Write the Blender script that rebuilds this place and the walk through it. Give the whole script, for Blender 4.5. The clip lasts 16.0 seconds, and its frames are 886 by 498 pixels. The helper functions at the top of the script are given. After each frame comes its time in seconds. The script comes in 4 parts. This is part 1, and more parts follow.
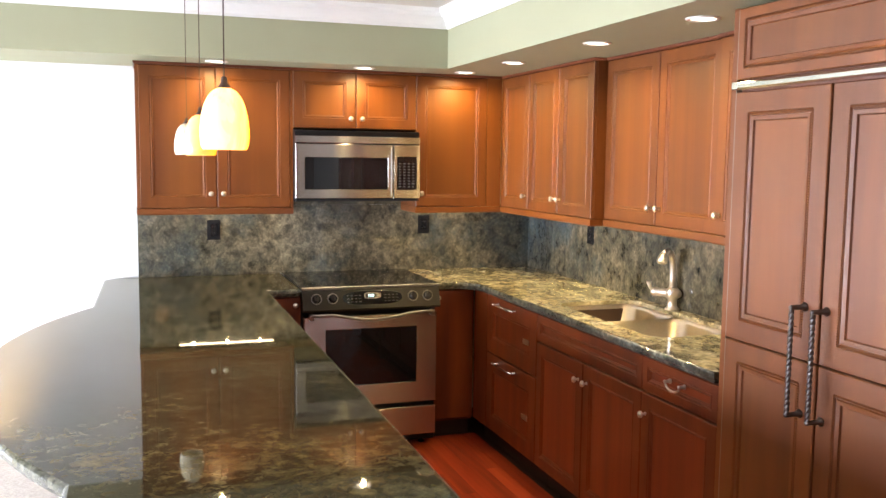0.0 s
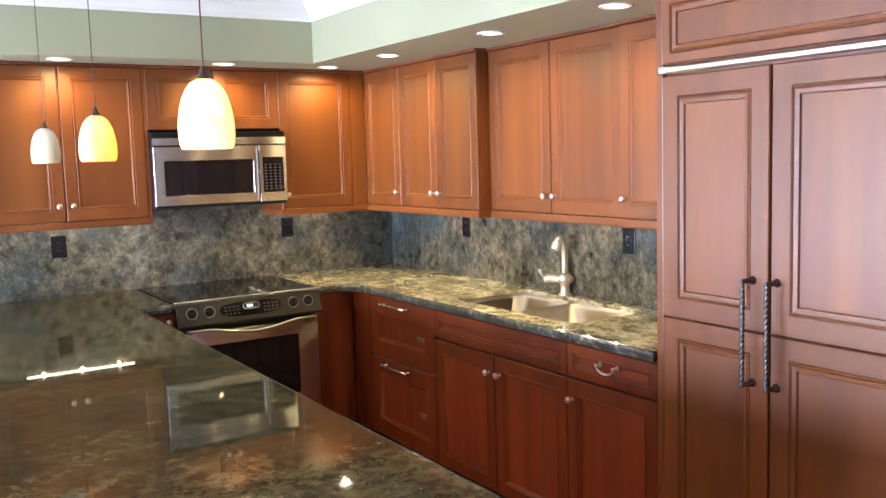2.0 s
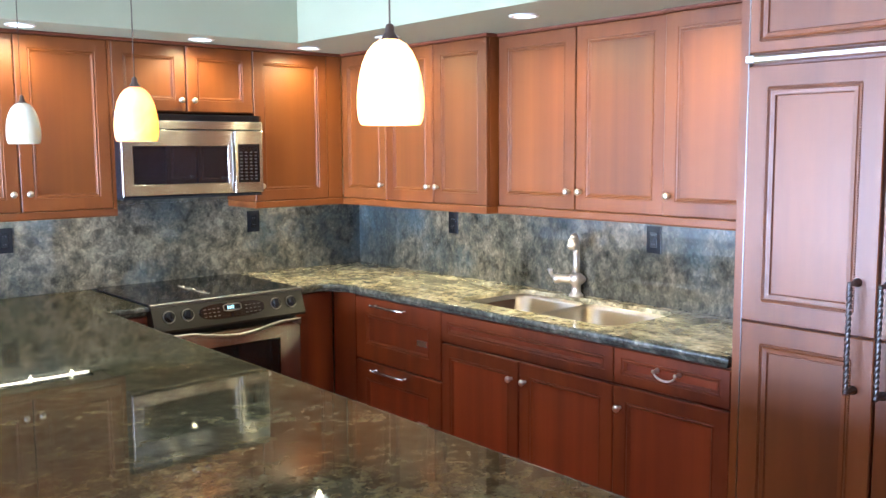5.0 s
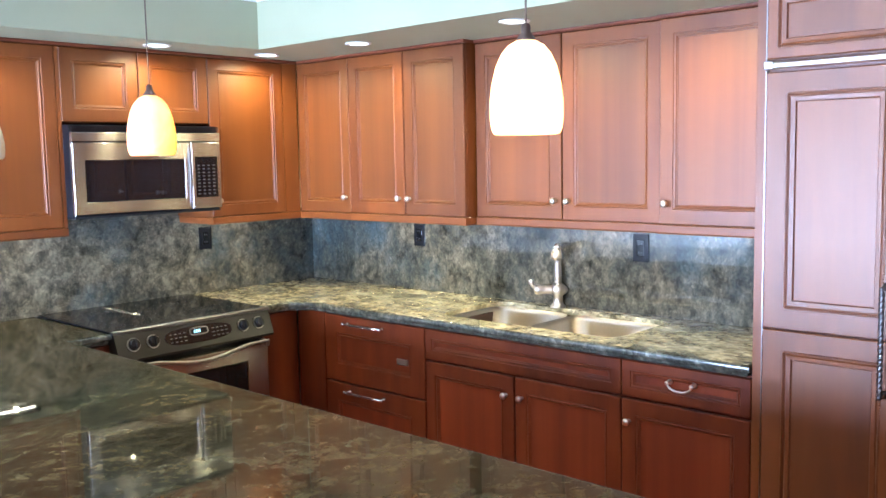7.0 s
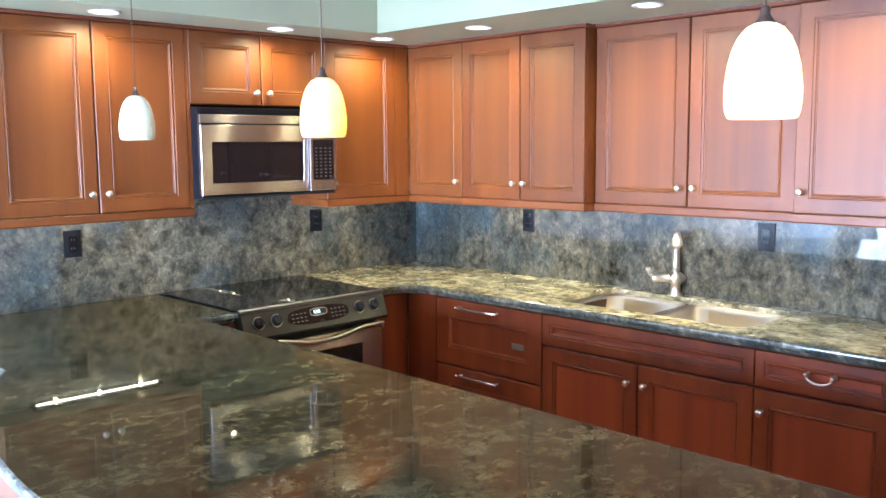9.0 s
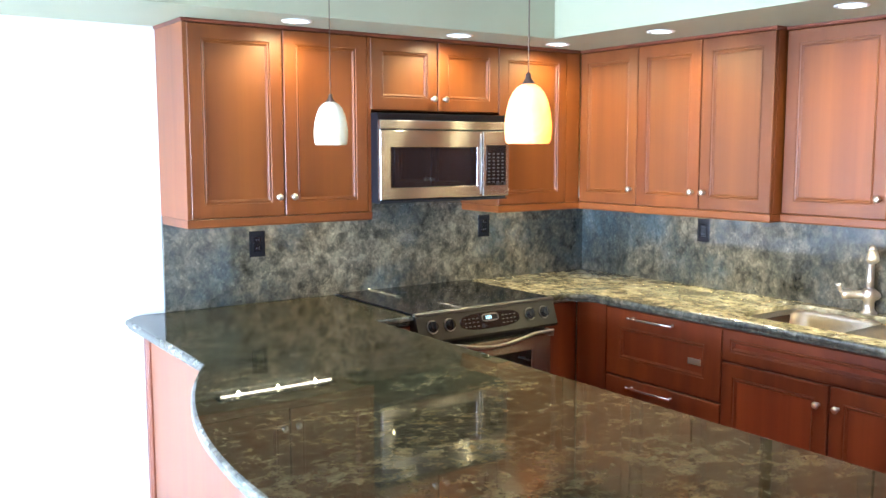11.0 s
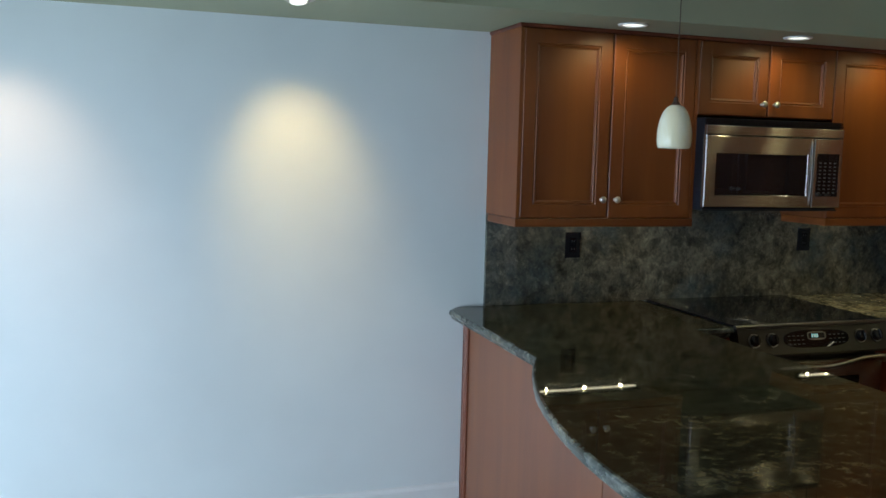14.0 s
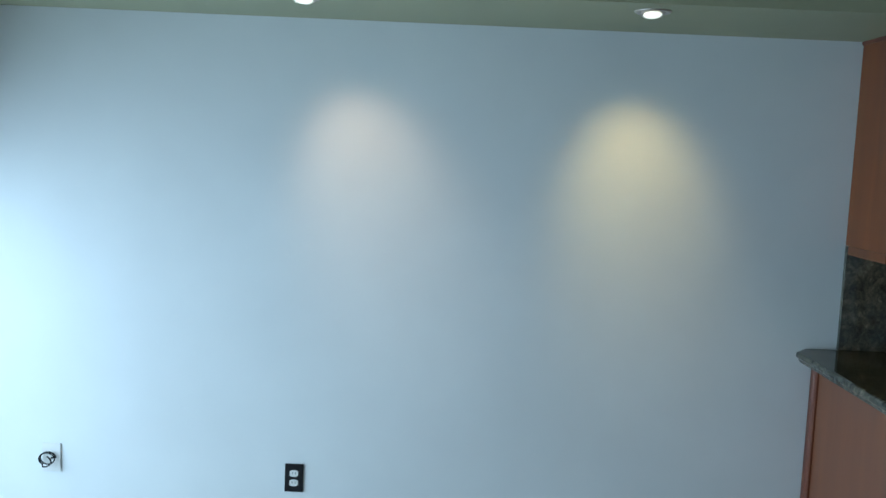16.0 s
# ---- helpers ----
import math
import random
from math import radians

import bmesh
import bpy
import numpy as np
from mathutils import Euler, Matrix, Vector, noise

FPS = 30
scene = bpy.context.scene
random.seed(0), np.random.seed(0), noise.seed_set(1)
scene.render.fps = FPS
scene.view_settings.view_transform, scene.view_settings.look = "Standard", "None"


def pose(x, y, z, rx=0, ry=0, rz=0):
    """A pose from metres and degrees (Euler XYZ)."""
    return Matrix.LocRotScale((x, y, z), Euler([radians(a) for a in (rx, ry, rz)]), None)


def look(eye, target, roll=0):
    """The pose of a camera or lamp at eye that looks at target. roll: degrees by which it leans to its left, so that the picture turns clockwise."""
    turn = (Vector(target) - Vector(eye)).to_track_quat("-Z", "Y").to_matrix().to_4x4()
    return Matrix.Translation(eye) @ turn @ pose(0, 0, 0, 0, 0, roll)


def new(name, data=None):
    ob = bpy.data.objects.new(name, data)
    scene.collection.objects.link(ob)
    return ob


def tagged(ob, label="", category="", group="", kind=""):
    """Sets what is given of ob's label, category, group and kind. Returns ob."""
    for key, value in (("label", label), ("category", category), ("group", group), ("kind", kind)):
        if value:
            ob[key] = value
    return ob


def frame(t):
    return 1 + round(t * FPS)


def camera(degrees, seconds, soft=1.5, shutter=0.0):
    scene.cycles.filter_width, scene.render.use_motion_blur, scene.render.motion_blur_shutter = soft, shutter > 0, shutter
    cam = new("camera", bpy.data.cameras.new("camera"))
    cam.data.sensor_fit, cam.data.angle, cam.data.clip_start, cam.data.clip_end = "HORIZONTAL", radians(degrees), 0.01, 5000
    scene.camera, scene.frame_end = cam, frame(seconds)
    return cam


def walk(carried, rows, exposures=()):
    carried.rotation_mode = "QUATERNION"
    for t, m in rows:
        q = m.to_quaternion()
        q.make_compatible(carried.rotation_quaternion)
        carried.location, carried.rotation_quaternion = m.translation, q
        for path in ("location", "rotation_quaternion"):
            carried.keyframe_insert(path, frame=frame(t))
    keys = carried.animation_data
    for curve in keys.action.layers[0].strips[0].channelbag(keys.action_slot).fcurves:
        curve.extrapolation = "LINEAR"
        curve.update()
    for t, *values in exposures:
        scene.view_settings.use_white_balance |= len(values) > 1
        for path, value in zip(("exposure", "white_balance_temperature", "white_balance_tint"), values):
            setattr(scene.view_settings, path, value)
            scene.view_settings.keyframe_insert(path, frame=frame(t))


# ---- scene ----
import itertools

cam = camera(52.6, 16.0)
PATH = [
    (0, (-2.438, -5.378, 1.615), (-1.795, -3.496, 1.413), 0.7),
    (0.5, (-2.517, -5.262, 1.604), (-1.74, -3.431, 1.4), -0.1),
    (1, (-2.598, -5.179, 1.601), (-1.768, -3.371, 1.388), -0.4),
    (1.5, (-2.682, -5.105, 1.598), (-1.776, -3.336, 1.373), -0.8),
    (2, (-2.836, -5.05, 1.601), (-1.768, -3.372, 1.393), -1.7),
    (2.5, (-2.975, -4.953, 1.591), (-1.879, -3.294, 1.377), -1.1),
    (3, (-3.028, -4.868, 1.596), (-1.92, -3.214, 1.4), 0.2),
    (3.5, (-3.061, -4.751, 1.587), (-1.916, -3.121, 1.402), 0.5),
    (4, (-3.08, -4.623, 1.588), (-1.851, -3.058, 1.39), 0.0),
    (4.5, (-3.119, -4.534, 1.585), (-1.858, -2.996, 1.37), -0.2),
    (7, (-3.359, -4.062, 1.596), (-1.884, -2.727, 1.392), -1.1),
    (7.5, (-3.345, -4.005, 1.593), (-1.898, -2.64, 1.385), -1.1),
    (8, (-3.414, -3.958, 1.595), (-1.978, -2.586, 1.368), -0.9),
    (10.5, (-3.614, -3.784, 1.595), (-2.4, -2.21, 1.373), -0.1),
    (11, (-3.643, -3.758, 1.599), (-2.496, -2.135, 1.379), -0.1),
    (11.5, (-3.685, -3.718, 1.592), (-2.615, -2.043, 1.375), 0.0),
    (12, (-3.713, -3.711, 1.587), (-2.722, -1.987, 1.378), 0.0),
    (12.5, (-3.769, -3.699, 1.595), (-2.885, -1.918, 1.379), 0.4),
    (13, (-3.799, -3.689, 1.596), (-3.011, -1.863, 1.377), 1.1),
    (13.5, (-3.843, -3.695, 1.594), (-3.129, -1.839, 1.377), 1.2),
    (14, (-3.889, -3.666, 1.579), (-3.245, -1.784, 1.368), 1.4),
    (14.5, (-3.949, -3.654, 1.58), (-3.4, -1.742, 1.37), 1.6),
    (15, (-3.972, -3.633, 1.583), (-3.524, -1.696, 1.372), 1.4),
    (15.5, (-3.997, -3.58, 1.592), (-3.754, -1.605, 1.393), 1.7),
    (16, (-3.998, -3.489, 1.602), (-4.003, -1.5, 1.397), 2.5),
]
EXPOSURES = [(0, -0.15, 7700, 16), (2, -0.08, 6600, 15), (3.5, 0.05, 5900, 13), (8, 0.12, 5450, 10), (10.5, 0.18, 5650, 9), (11.5, -0.02, 6000, 8),
             (12.5, -1.1, 6350, 9), (13.5, -2.1, 6300, 4), (14.5, -2.7, 5900, -5), (16, -3.05, 5850, -7)]
walk(cam, [(t, look(eye, target, roll)) for t, eye, target, roll in PATH], EXPOSURES)

# ---- world and daylight ----
world = bpy.data.worlds.new("world")
scene.world = world
world.use_nodes = True
wn = world.node_tree.nodes
sky = wn.new("ShaderNodeTexSky")
sky.sky_type, sky.sun_disc = "NISHITA", False
sky.sun_elevation, sky.sun_rotation = radians(48), radians(150)
wn["Background"].inputs["Strength"].default_value = 0.1
world.node_tree.links.new(sky.outputs[0], wn["Background"].inputs["Color"])

WINDOW_POWER, CAN_POWER, WASH_POWER, UNDER_POWER, PENDANT_POWER = 1000, 20, 150, 1.4, 5.0
WARM, COOL = (1.0, 0.83, 0.40), (0.64, 0.77, 1.0)


def lamp(name, kind, m, power, color, **settings):
    data = bpy.data.lights.new(name, kind)
    data.energy, data.color = power, color
    if kind == "AREA":
        data.shape, data.size, data.size_y = "RECTANGLE", settings["size"], settings["size_y"]
    if kind == "SPOT":
        data.spot_size, data.spot_blend, data.shadow_soft_size = settings["spot"], settings["blend"], settings.get("soft", 0.03)
    if kind == "POINT":
        data.shadow_soft_size = settings["radius"]
    ob = new(name, data)
    ob.matrix_world = m
    return ob


sun = bpy.data.lights.new("sun", "SUN")
sun.energy, sun.angle, sun.color = 2.5, radians(0.5), (1.0, 0.95, 0.86)
new("sun", sun).matrix_world = look((0, 0, 20), (math.sin(radians(150)) * -10, math.cos(radians(150)) * -10, 20 - 11), 0)

ROOM_W, ROOM_S, CEIL, SOFFIT = -6.2, -8.4, 2.42, 2.105
# the glazed doors in the west wall
lamp("window_light", "AREA", look((ROOM_W - 0.3, -2.2, 0.85), (0, -2.2, -3.2)), WINDOW_POWER, COOL, size=4.0, size_y=1.5)

# ---- materials ----


def material(name, rough=0.5, metal=0.0, color=(0.5, 0.5, 0.5)):
    m = bpy.data.materials.new(name)
    m.use_nodes = True
    b = m.node_tree.nodes["Principled BSDF"]
    b.inputs["Base Color"].default_value = (*color, 1)
    b.inputs["Roughness"].default_value = rough
    b.inputs["Metallic"].default_value = metal
    return m, m.node_tree, b


def coords(nt, scale=(1, 1, 1), vary=0.0):
    tc = nt.nodes.new("ShaderNodeTexCoord")
    mp = nt.nodes.new("ShaderNodeMapping")
    mp.inputs["Scale"].default_value = scale
    nt.links.new(tc.outputs["Object"], mp.inputs["Vector"])
    if vary:
        info = nt.nodes.new("ShaderNodeObjectInfo")
        mul = nt.nodes.new("ShaderNodeMath")
        mul.operation = "MULTIPLY"
        mul.inputs[1].default_value = vary
        nt.links.new(info.outputs["Random"], mul.inputs[0])
        nt.links.new(mul.outputs[0], mp.inputs["Location"])
    return mp.outputs["Vector"]


def noise_of(nt, vec, scale, detail=4.0, rough=0.55, distort=0.0):
    n = nt.nodes.new("ShaderNodeTexNoise")
    n.inputs["Scale"].default_value, n.inputs["Detail"].default_value = scale, detail
    n.inputs["Roughness"].default_value, n.inputs["Distortion"].default_value = rough, distort
    nt.links.new(vec, n.inputs["Vector"])
    return n.outputs["Fac"]


def ramp(nt, fac, stops):
    r = nt.nodes.new("ShaderNodeValToRGB")
    e = r.color_ramp.elements
    while len(e) < len(stops):
        e.new(0.5)
    for k, (p, c) in enumerate(stops):
        e[k].position, e[k].color = p, (*c, 1)
    nt.links.new(fac, r.inputs["Fac"])
    return r.outputs["Color"]


def blend(nt, fac, a, b, mode="MIX"):
    n = nt.nodes.new("ShaderNodeMix")
    n.data_type, n.blend_type = "RGBA", mode
    if isinstance(fac, float):
        n.inputs[0].default_value = fac
    else:
        nt.links.new(fac, n.inputs[0])
    for k, v in ((6, a), (7, b)):
        if isinstance(v, tuple):
            n.inputs[k].default_value = (*v, 1)
        else:
            nt.links.new(v, n.inputs[k])
    return n.outputs[2]


def bump(nt, b, fac, strength, distance=0.002):
    n = nt.nodes.new("ShaderNodeBump")
    n.inputs["Strength"].default_value, n.inputs["Distance"].default_value = strength, distance
    nt.links.new(fac, n.inputs["Height"])
    nt.links.new(n.outputs[0], b.inputs["Normal"])


def wood(name, dark, mid, light, scale=(9, 9, 0.9), rough=0.45, coat=0.6, gloss=1.5):
    """Grain runs along the axis with the small scale."""
    m, nt, b = material(name, rough)
    v = coords(nt, scale, 37.0)
    broad = noise_of(nt, v, 0.9, 3, 0.5, 0.4)
    fine = noise_of(nt, v, 9.0, 5, 0.6, 0.2)
    c = ramp(nt, broad, [(0.3, dark), (0.5, mid), (0.72, light)])
    c = blend(nt, 0.09, c, ramp(nt, fine, [(0.35, dark), (0.65, light)]))
    info = nt.nodes.new("ShaderNodeObjectInfo")
    tone = ramp(nt, info.outputs["Random"], [(0.0, (0.86, 0.86, 0.86)), (1.0, (1.12, 1.08, 1.04))])
    c = blend(nt, 1.0, c, tone, "MULTIPLY")
    nt.links.new(c, b.inputs["Base Color"])
    b.inputs["Specular IOR Level"].default_value = 0.2
    b.inputs["Coat Weight"].default_value, b.inputs["Coat Roughness"].default_value = coat, 0.44
    b.inputs["Coat IOR"].default_value = gloss
    bump(nt, b, fine, 0.08)
    return m


CH = ((0.110, 0.027, 0.0035), (0.152, 0.040, 0.0050), (0.186, 0.053, 0.0070))
WOOD_V = wood("cherry_upright", *CH)
WOOD_H = wood("cherry_level", *CH, scale=(0.9, 9, 9))
WOOD_PANEL = wood("cherry_panel", (0.118, 0.0295, 0.0035), (0.155, 0.042, 0.005), (0.190, 0.056, 0.007), scale=(10, 6, 0.22))
# Same cherry as the uppers; shade and red floor bounce put into the colour.
WOOD_SHADED = wood("shaded_cherry_base", (0.095, 0.0170, 0.0040), (0.150, 0.027, 0.0050), (0.200, 0.041, 0.007), coat=0.35)
PANEL_SHADED = wood("shaded_cherry_base_panel", (0.12, 0.020, 0.005), (0.17, 0.029, 0.0068), (0.22, 0.043, 0.0095), scale=(10, 6, 0.22), coat=0.35)
WOOD_DARK = wood("cherry_shadow_trim", (0.09, 0.022, 0.01), (0.12, 0.03, 0.012), (0.15, 0.04, 0.015))
WOOD_APPLIANCE = wood("cherry_appliance_panel", *CH, coat=0.75, gloss=1.5)
WOOD_SATIN = wood("cherry_satin_bar_side", *CH, rough=0.5, coat=1.0)
_b = WOOD_SATIN.node_tree.nodes["Principled BSDF"]
_b.inputs["Coat IOR"].default_value, _b.inputs["Coat Roughness"].default_value = 1.75, 0.5
FLOOR_WOOD = wood("red_floorboard", (0.22, 0.022, 0.009), (0.36, 0.042, 0.014), (0.46, 0.075, 0.022), scale=(14, 1.0, 9), rough=0.2, coat=0.5)


def crystals(nt, vec, scale, warp):
    """Crisp chips of random tone, their borders roughened by noise."""
    n = nt.nodes.new("ShaderNodeTexNoise")
    n.inputs["Scale"].default_value, n.inputs["Detail"].default_value, n.inputs["Roughness"].default_value = scale * 0.9, 5.0, 0.7
    nt.links.new(vec, n.inputs["Vector"])
    off = nt.nodes.new("ShaderNodeVectorMath")
    off.operation = "SCALE"
    off.inputs["Scale"].default_value = warp / scale
    nt.links.new(n.outputs["Color"], off.inputs[0])
    add = nt.nodes.new("ShaderNodeVectorMath")
    nt.links.new(vec, add.inputs[0])
    nt.links.new(off.outputs[0], add.inputs[1])
    vo = nt.nodes.new("ShaderNodeTexVoronoi")
    vo.inputs["Scale"].default_value = scale
    nt.links.new(add.outputs[0], vo.inputs["Vector"])
    sep = nt.nodes.new("ShaderNodeSeparateColor")
    nt.links.new(vo.outputs["Color"], sep.inputs[0])
    return sep.outputs[0]


def granite(name, scale, cold, warm, gold, rough, chip=(30, 0.7), spec=0.5, blot=6.0, chipping=19.0, spread=0.15, tide=0.0):
    """Clouds of a cold and a warm stone, each from dark through middle to light, broken into chips."""
    m, nt, b = material(name, rough)
    b.inputs["Specular IOR Level"].default_value = spec
    v = coords(nt, scale)
    even = coords(nt)
    cloud = noise_of(nt, even, 2.2, 5, 0.6, 0.2)
    blotch = noise_of(nt, v, blot, 12, 0.68, 0.35)
    flake = noise_of(nt, v, chipping, 9, 0.70, 0.3)
    hole = noise_of(nt, even, 7.5, 6, 0.65, 0.0)
    c = ramp(nt, blotch, [(0.5 - spread, cold[0]), (0.50, cold[1]), (0.5 + spread, cold[2])])
    w = ramp(nt, flake, [(0.36, warm[0]), (0.50, warm[1]), (0.64, warm[2])])
    where = ramp(nt, cloud, [(0.58 - gold * 0.3, (0, 0, 0)), (0.78 - gold * 0.3, (0.92, 0.92, 0.92))])
    c = blend(nt, where, c, w)
    k = crystals(nt, v, chip[0], 1.6)
    c = blend(nt, chip[1], c, ramp(nt, k, [(0.0, (0.40, 0.42, 0.42)), (0.5, (0.95, 0.95, 0.95)), (0.92, (1.5, 1.46, 1.38)), (1.0, (2.3, 2.25, 2.1))]), "MULTIPLY")
    if tide:
        broad = noise_of(nt, coords(nt, (1, 1, 0.7)), 1.9, 3, 0.55, 0.8)
        c = blend(nt, tide, c, ramp(nt, broad, [(0.34, (0.45, 0.48, 0.48)), (0.52, (1.0, 1.0, 1.0)), (0.68, (1.75, 1.70, 1.60))]), "MULTIPLY")
    dark = ramp(nt, hole, [(0.30, (0.22, 0.22, 0.22)), (0.42, (1, 1, 1))])
    c = blend(nt, 0.85, c, dark, "MULTIPLY")
    nt.links.new(c, b.inputs["Base Color"])
    return m


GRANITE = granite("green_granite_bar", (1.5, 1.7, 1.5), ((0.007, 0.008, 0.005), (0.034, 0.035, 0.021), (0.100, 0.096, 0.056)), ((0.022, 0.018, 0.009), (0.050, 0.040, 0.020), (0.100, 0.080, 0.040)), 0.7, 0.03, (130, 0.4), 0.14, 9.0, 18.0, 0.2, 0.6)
# Gold-veined green stone; the under-cabinet glow is painted into these paler tones.
GRANITE_LIT = granite("lamplit_gold_granite_top", (1.25, 0.9, 1.3), ((0.05, 0.05, 0.035), (0.25, 0.235, 0.165), (0.54, 0.51, 0.40)), ((0.08, 0.065, 0.035), (0.38, 0.32, 0.20), (0.66, 0.60, 0.44)), 0.75, 0.05, (60, 0.5), 0.5, 6.0, 14.0, 0.15)
GRANITE_WALL = granite("green_granite_splash", (1.0, 1.1, 0.9), ((0.018, 0.023, 0.023), (0.056, 0.072, 0.075), (0.125, 0.165, 0.175)), ((0.038, 0.033, 0.022), (0.108, 0.092, 0.062), (0.20, 0.170, 0.115)), 0.8, 0.03, (90, 0.35), 0.6, 3.4, 20.0, 0.27, 0.7)
GRANITE_EDGE = granite("green_granite_edge", (1.5, 1.5, 1.5), ((0.02, 0.023, 0.02), (0.06, 0.066, 0.055), (0.17, 0.17, 0.14)), ((0.03, 0.03, 0.02), (0.10, 0.09, 0.06), (0.22, 0.20, 0.15)), 0.4, 0.10, (40, 0.7))


def paint(name, color, rough=0.6):
    m, nt, b = material(name, rough)
    v = coords(nt)
    n = noise_of(nt, v, 1.3, 3)
    f = noise_of(nt, v, 160.0, 3)
    c = ramp(nt, n, [(0.3, tuple(x * 0.95 for x in color)), (0.7, tuple(min(x * 1.04, 0.88) for x in color))])
    nt.links.new(c, b.inputs["Base Color"])
    bump(nt, b, f, 0.12, 0.001)
    return m


GREEN = paint("sage_green_paint", (0.335, 0.345, 0.225))
# For the unseen south wall, dark enough to cut bounce and steel reflections.
DIMMING_TAUPE = paint("bounce_dimming_taupe", (0.34, 0.31, 0.26))
WHITE_WALL = paint("white_wall_paint", (0.74, 0.77, 0.76), 0.5)
CEIL_PAINT = paint("ceiling_paint", (0.66, 0.62, 0.56))
TRIM = paint("white_trim_paint", (0.80, 0.80, 0.78), 0.35)
CARPET, _nt, _b = material("pale_carpet", 0.95)
_v = coords(_nt)
_nt.links.new(ramp(_nt, noise_of(_nt, _v, 90, 4), [(0.3, (0.30, 0.28, 0.25)), (0.7, (0.46, 0.44, 0.40))]), _b.inputs["Base Color"])
bump(_nt, _b, noise_of(_nt, _v, 240, 3), 0.6, 0.004)


def brushed(name, color, rough, stretch):
    m, nt, b = material(name, rough, 1.0, color)
    v = coords(nt, stretch)
    n = noise_of(nt, v, 60, 3)
    nt.links.new(ramp(nt, n, [(0.3, tuple(x * 0.88 for x in color)), (0.7, color)]), b.inputs["Base Color"])
    bump(nt, b, n, 0.05, 0.0004)
    tan = nt.nodes.new("ShaderNodeCombineXYZ")
    tan.inputs["X"].default_value = 1.0
    nt.links.new(tan.outputs[0], b.inputs["Tangent"])
    b.inputs["Anisotropic"].default_value, b.inputs["Anisotropic Rotation"].default_value = 1.0, 0.25
    return m


STEEL = brushed("brushed_steel", (0.50, 0.475, 0.455), 0.22, (0.5, 6, 9))
HANDLE_STEEL = material("satin_steel", 0.32, 1.0, (0.30, 0.29, 0.285))[0]
SINK_STEEL = brushed("sink_steel", (0.74, 0.67, 0.58), 0.38, (3, 3, 3))
NICKEL = material("satin_nickel", 0.36, 1.0, (0.72, 0.66, 0.61))[0]
CHROME = material("chrome", 0.14, 1.0, (0.93, 0.94, 0.96))[0]
PEWTER = material("dark_pewter", 0.35, 1.0, (0.16, 0.155, 0.16))[0]
BRONZE = material("dark_bronze", 0.4, 0.8, (0.09, 0.06, 0.045))[0]
BLACK = material("black_plastic", 0.15, 0.0, (0.012, 0.012, 0.014))[0]
MATTE_BLACK = material("matte_black_metal", 0.8, 0.0, (0.012, 0.012, 0.012))[0]
BLACK.node_tree.nodes["Principled BSDF"].inputs["Specular IOR Level"].default_value = 0.3
BLACK_GLASS = material("black_glass", 0.02, 0.0, (0.008, 0.008, 0.010))[0]
CONTROL = material("dark_control_panel", 0.3, 0.0, (0.014, 0.012, 0.011))[0]
CONTROL.node_tree.nodes["Principled BSDF"].inputs["Specular IOR Level"].default_value = 0.25
BLUE_BLACK = material("dark_enamel_side", 0.3, 0.0, (0.008, 0.009, 0.014))[0]
BLUE_BLACK.node_tree.nodes["Principled BSDF"].inputs["Specular IOR Level"].default_value = 0.2
IVORY = material("ivory_plastic", 0.35, 0.0, (0.75, 0.75, 0.72))[0]
GREY_MARK = material("grey_print", 0.5, 0.0, (0.04, 0.038, 0.038))[0]
BURNER_MARK = material("faint_burner_print", 0.15, 0.0, (0.03, 0.03, 0.032))[0]
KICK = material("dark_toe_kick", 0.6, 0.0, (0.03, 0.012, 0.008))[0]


def glow(name, color, strength):
    m, nt, b = material(name, 0.5, 0.0, (0.8, 0.8, 0.8))
    b.inputs["Emission Color"].default_value = (*color, 1)
    b.inputs["Emission Strength"].default_value = strength
    return m


CAN_GLOW = glow("lit_downlight", (1.0, 0.93, 0.78), 9)
BULB_GLOW = glow("lit_undercabinet_bulb", (1.0, 0.85, 0.6), 35)
BAR_GLOW = glow("lit_undercabinet_lens", (1.0, 0.84, 0.58), 26)
CYAN_GLOW = glow("cyan_digits", (0.12, 0.60, 0.85), 2.2)


def alabaster(name, strength, hue=(1.0, 0.38, 0.09)):
    m, nt, b = material(name, 0.22)
    v = coords(nt, (6, 6, 3), 11.0)
    n = noise_of(nt, v, 1.0, 4, 0.6, 1.5)
    body = ramp(nt, n, [(0.35, (0.80, 0.70, 0.44)), (0.6, (0.85, 0.80, 0.62))] if not strength else [(0.35, (0.50, 0.36, 0.15)), (0.6, (0.58, 0.46, 0.24))])
    nt.links.new(body, b.inputs["Base Color"])
    if strength:
        tc = nt.nodes.new("ShaderNodeTexCoord")
        sep = nt.nodes.new("ShaderNodeSeparateXYZ")
        nt.links.new(tc.outputs["Object"], sep.inputs[0])
        side = nt.nodes.new("ShaderNodeMapRange")
        side.inputs["From Min"].default_value, side.inputs["From Max"].default_value = 0.01, 0.055
        nt.links.new(sep.outputs["X"], side.inputs["Value"])
        veined = ramp(nt, n, [(0.38, tuple(h * k for h, k in zip(hue, (0.78, 0.6, 0.45)))), (0.58, tuple(h * k for h, k in zip(hue, (1.0, 1.1, 1.0))))])
        col = blend(nt, side.outputs[0], veined, (1.0, 0.36, 0.012))
        nt.links.new(col, b.inputs["Emission Color"])
        b.inputs["Emission Strength"].default_value = strength
    return m


SHADE_LIT = alabaster("lit_alabaster_glass", 2.7)
SHADE_BRIGHT = alabaster("bright_alabaster_glass", 5.0, (1.0, 0.6, 0.32))
SHADE_OFF = alabaster("unlit_alabaster_glass", 0)
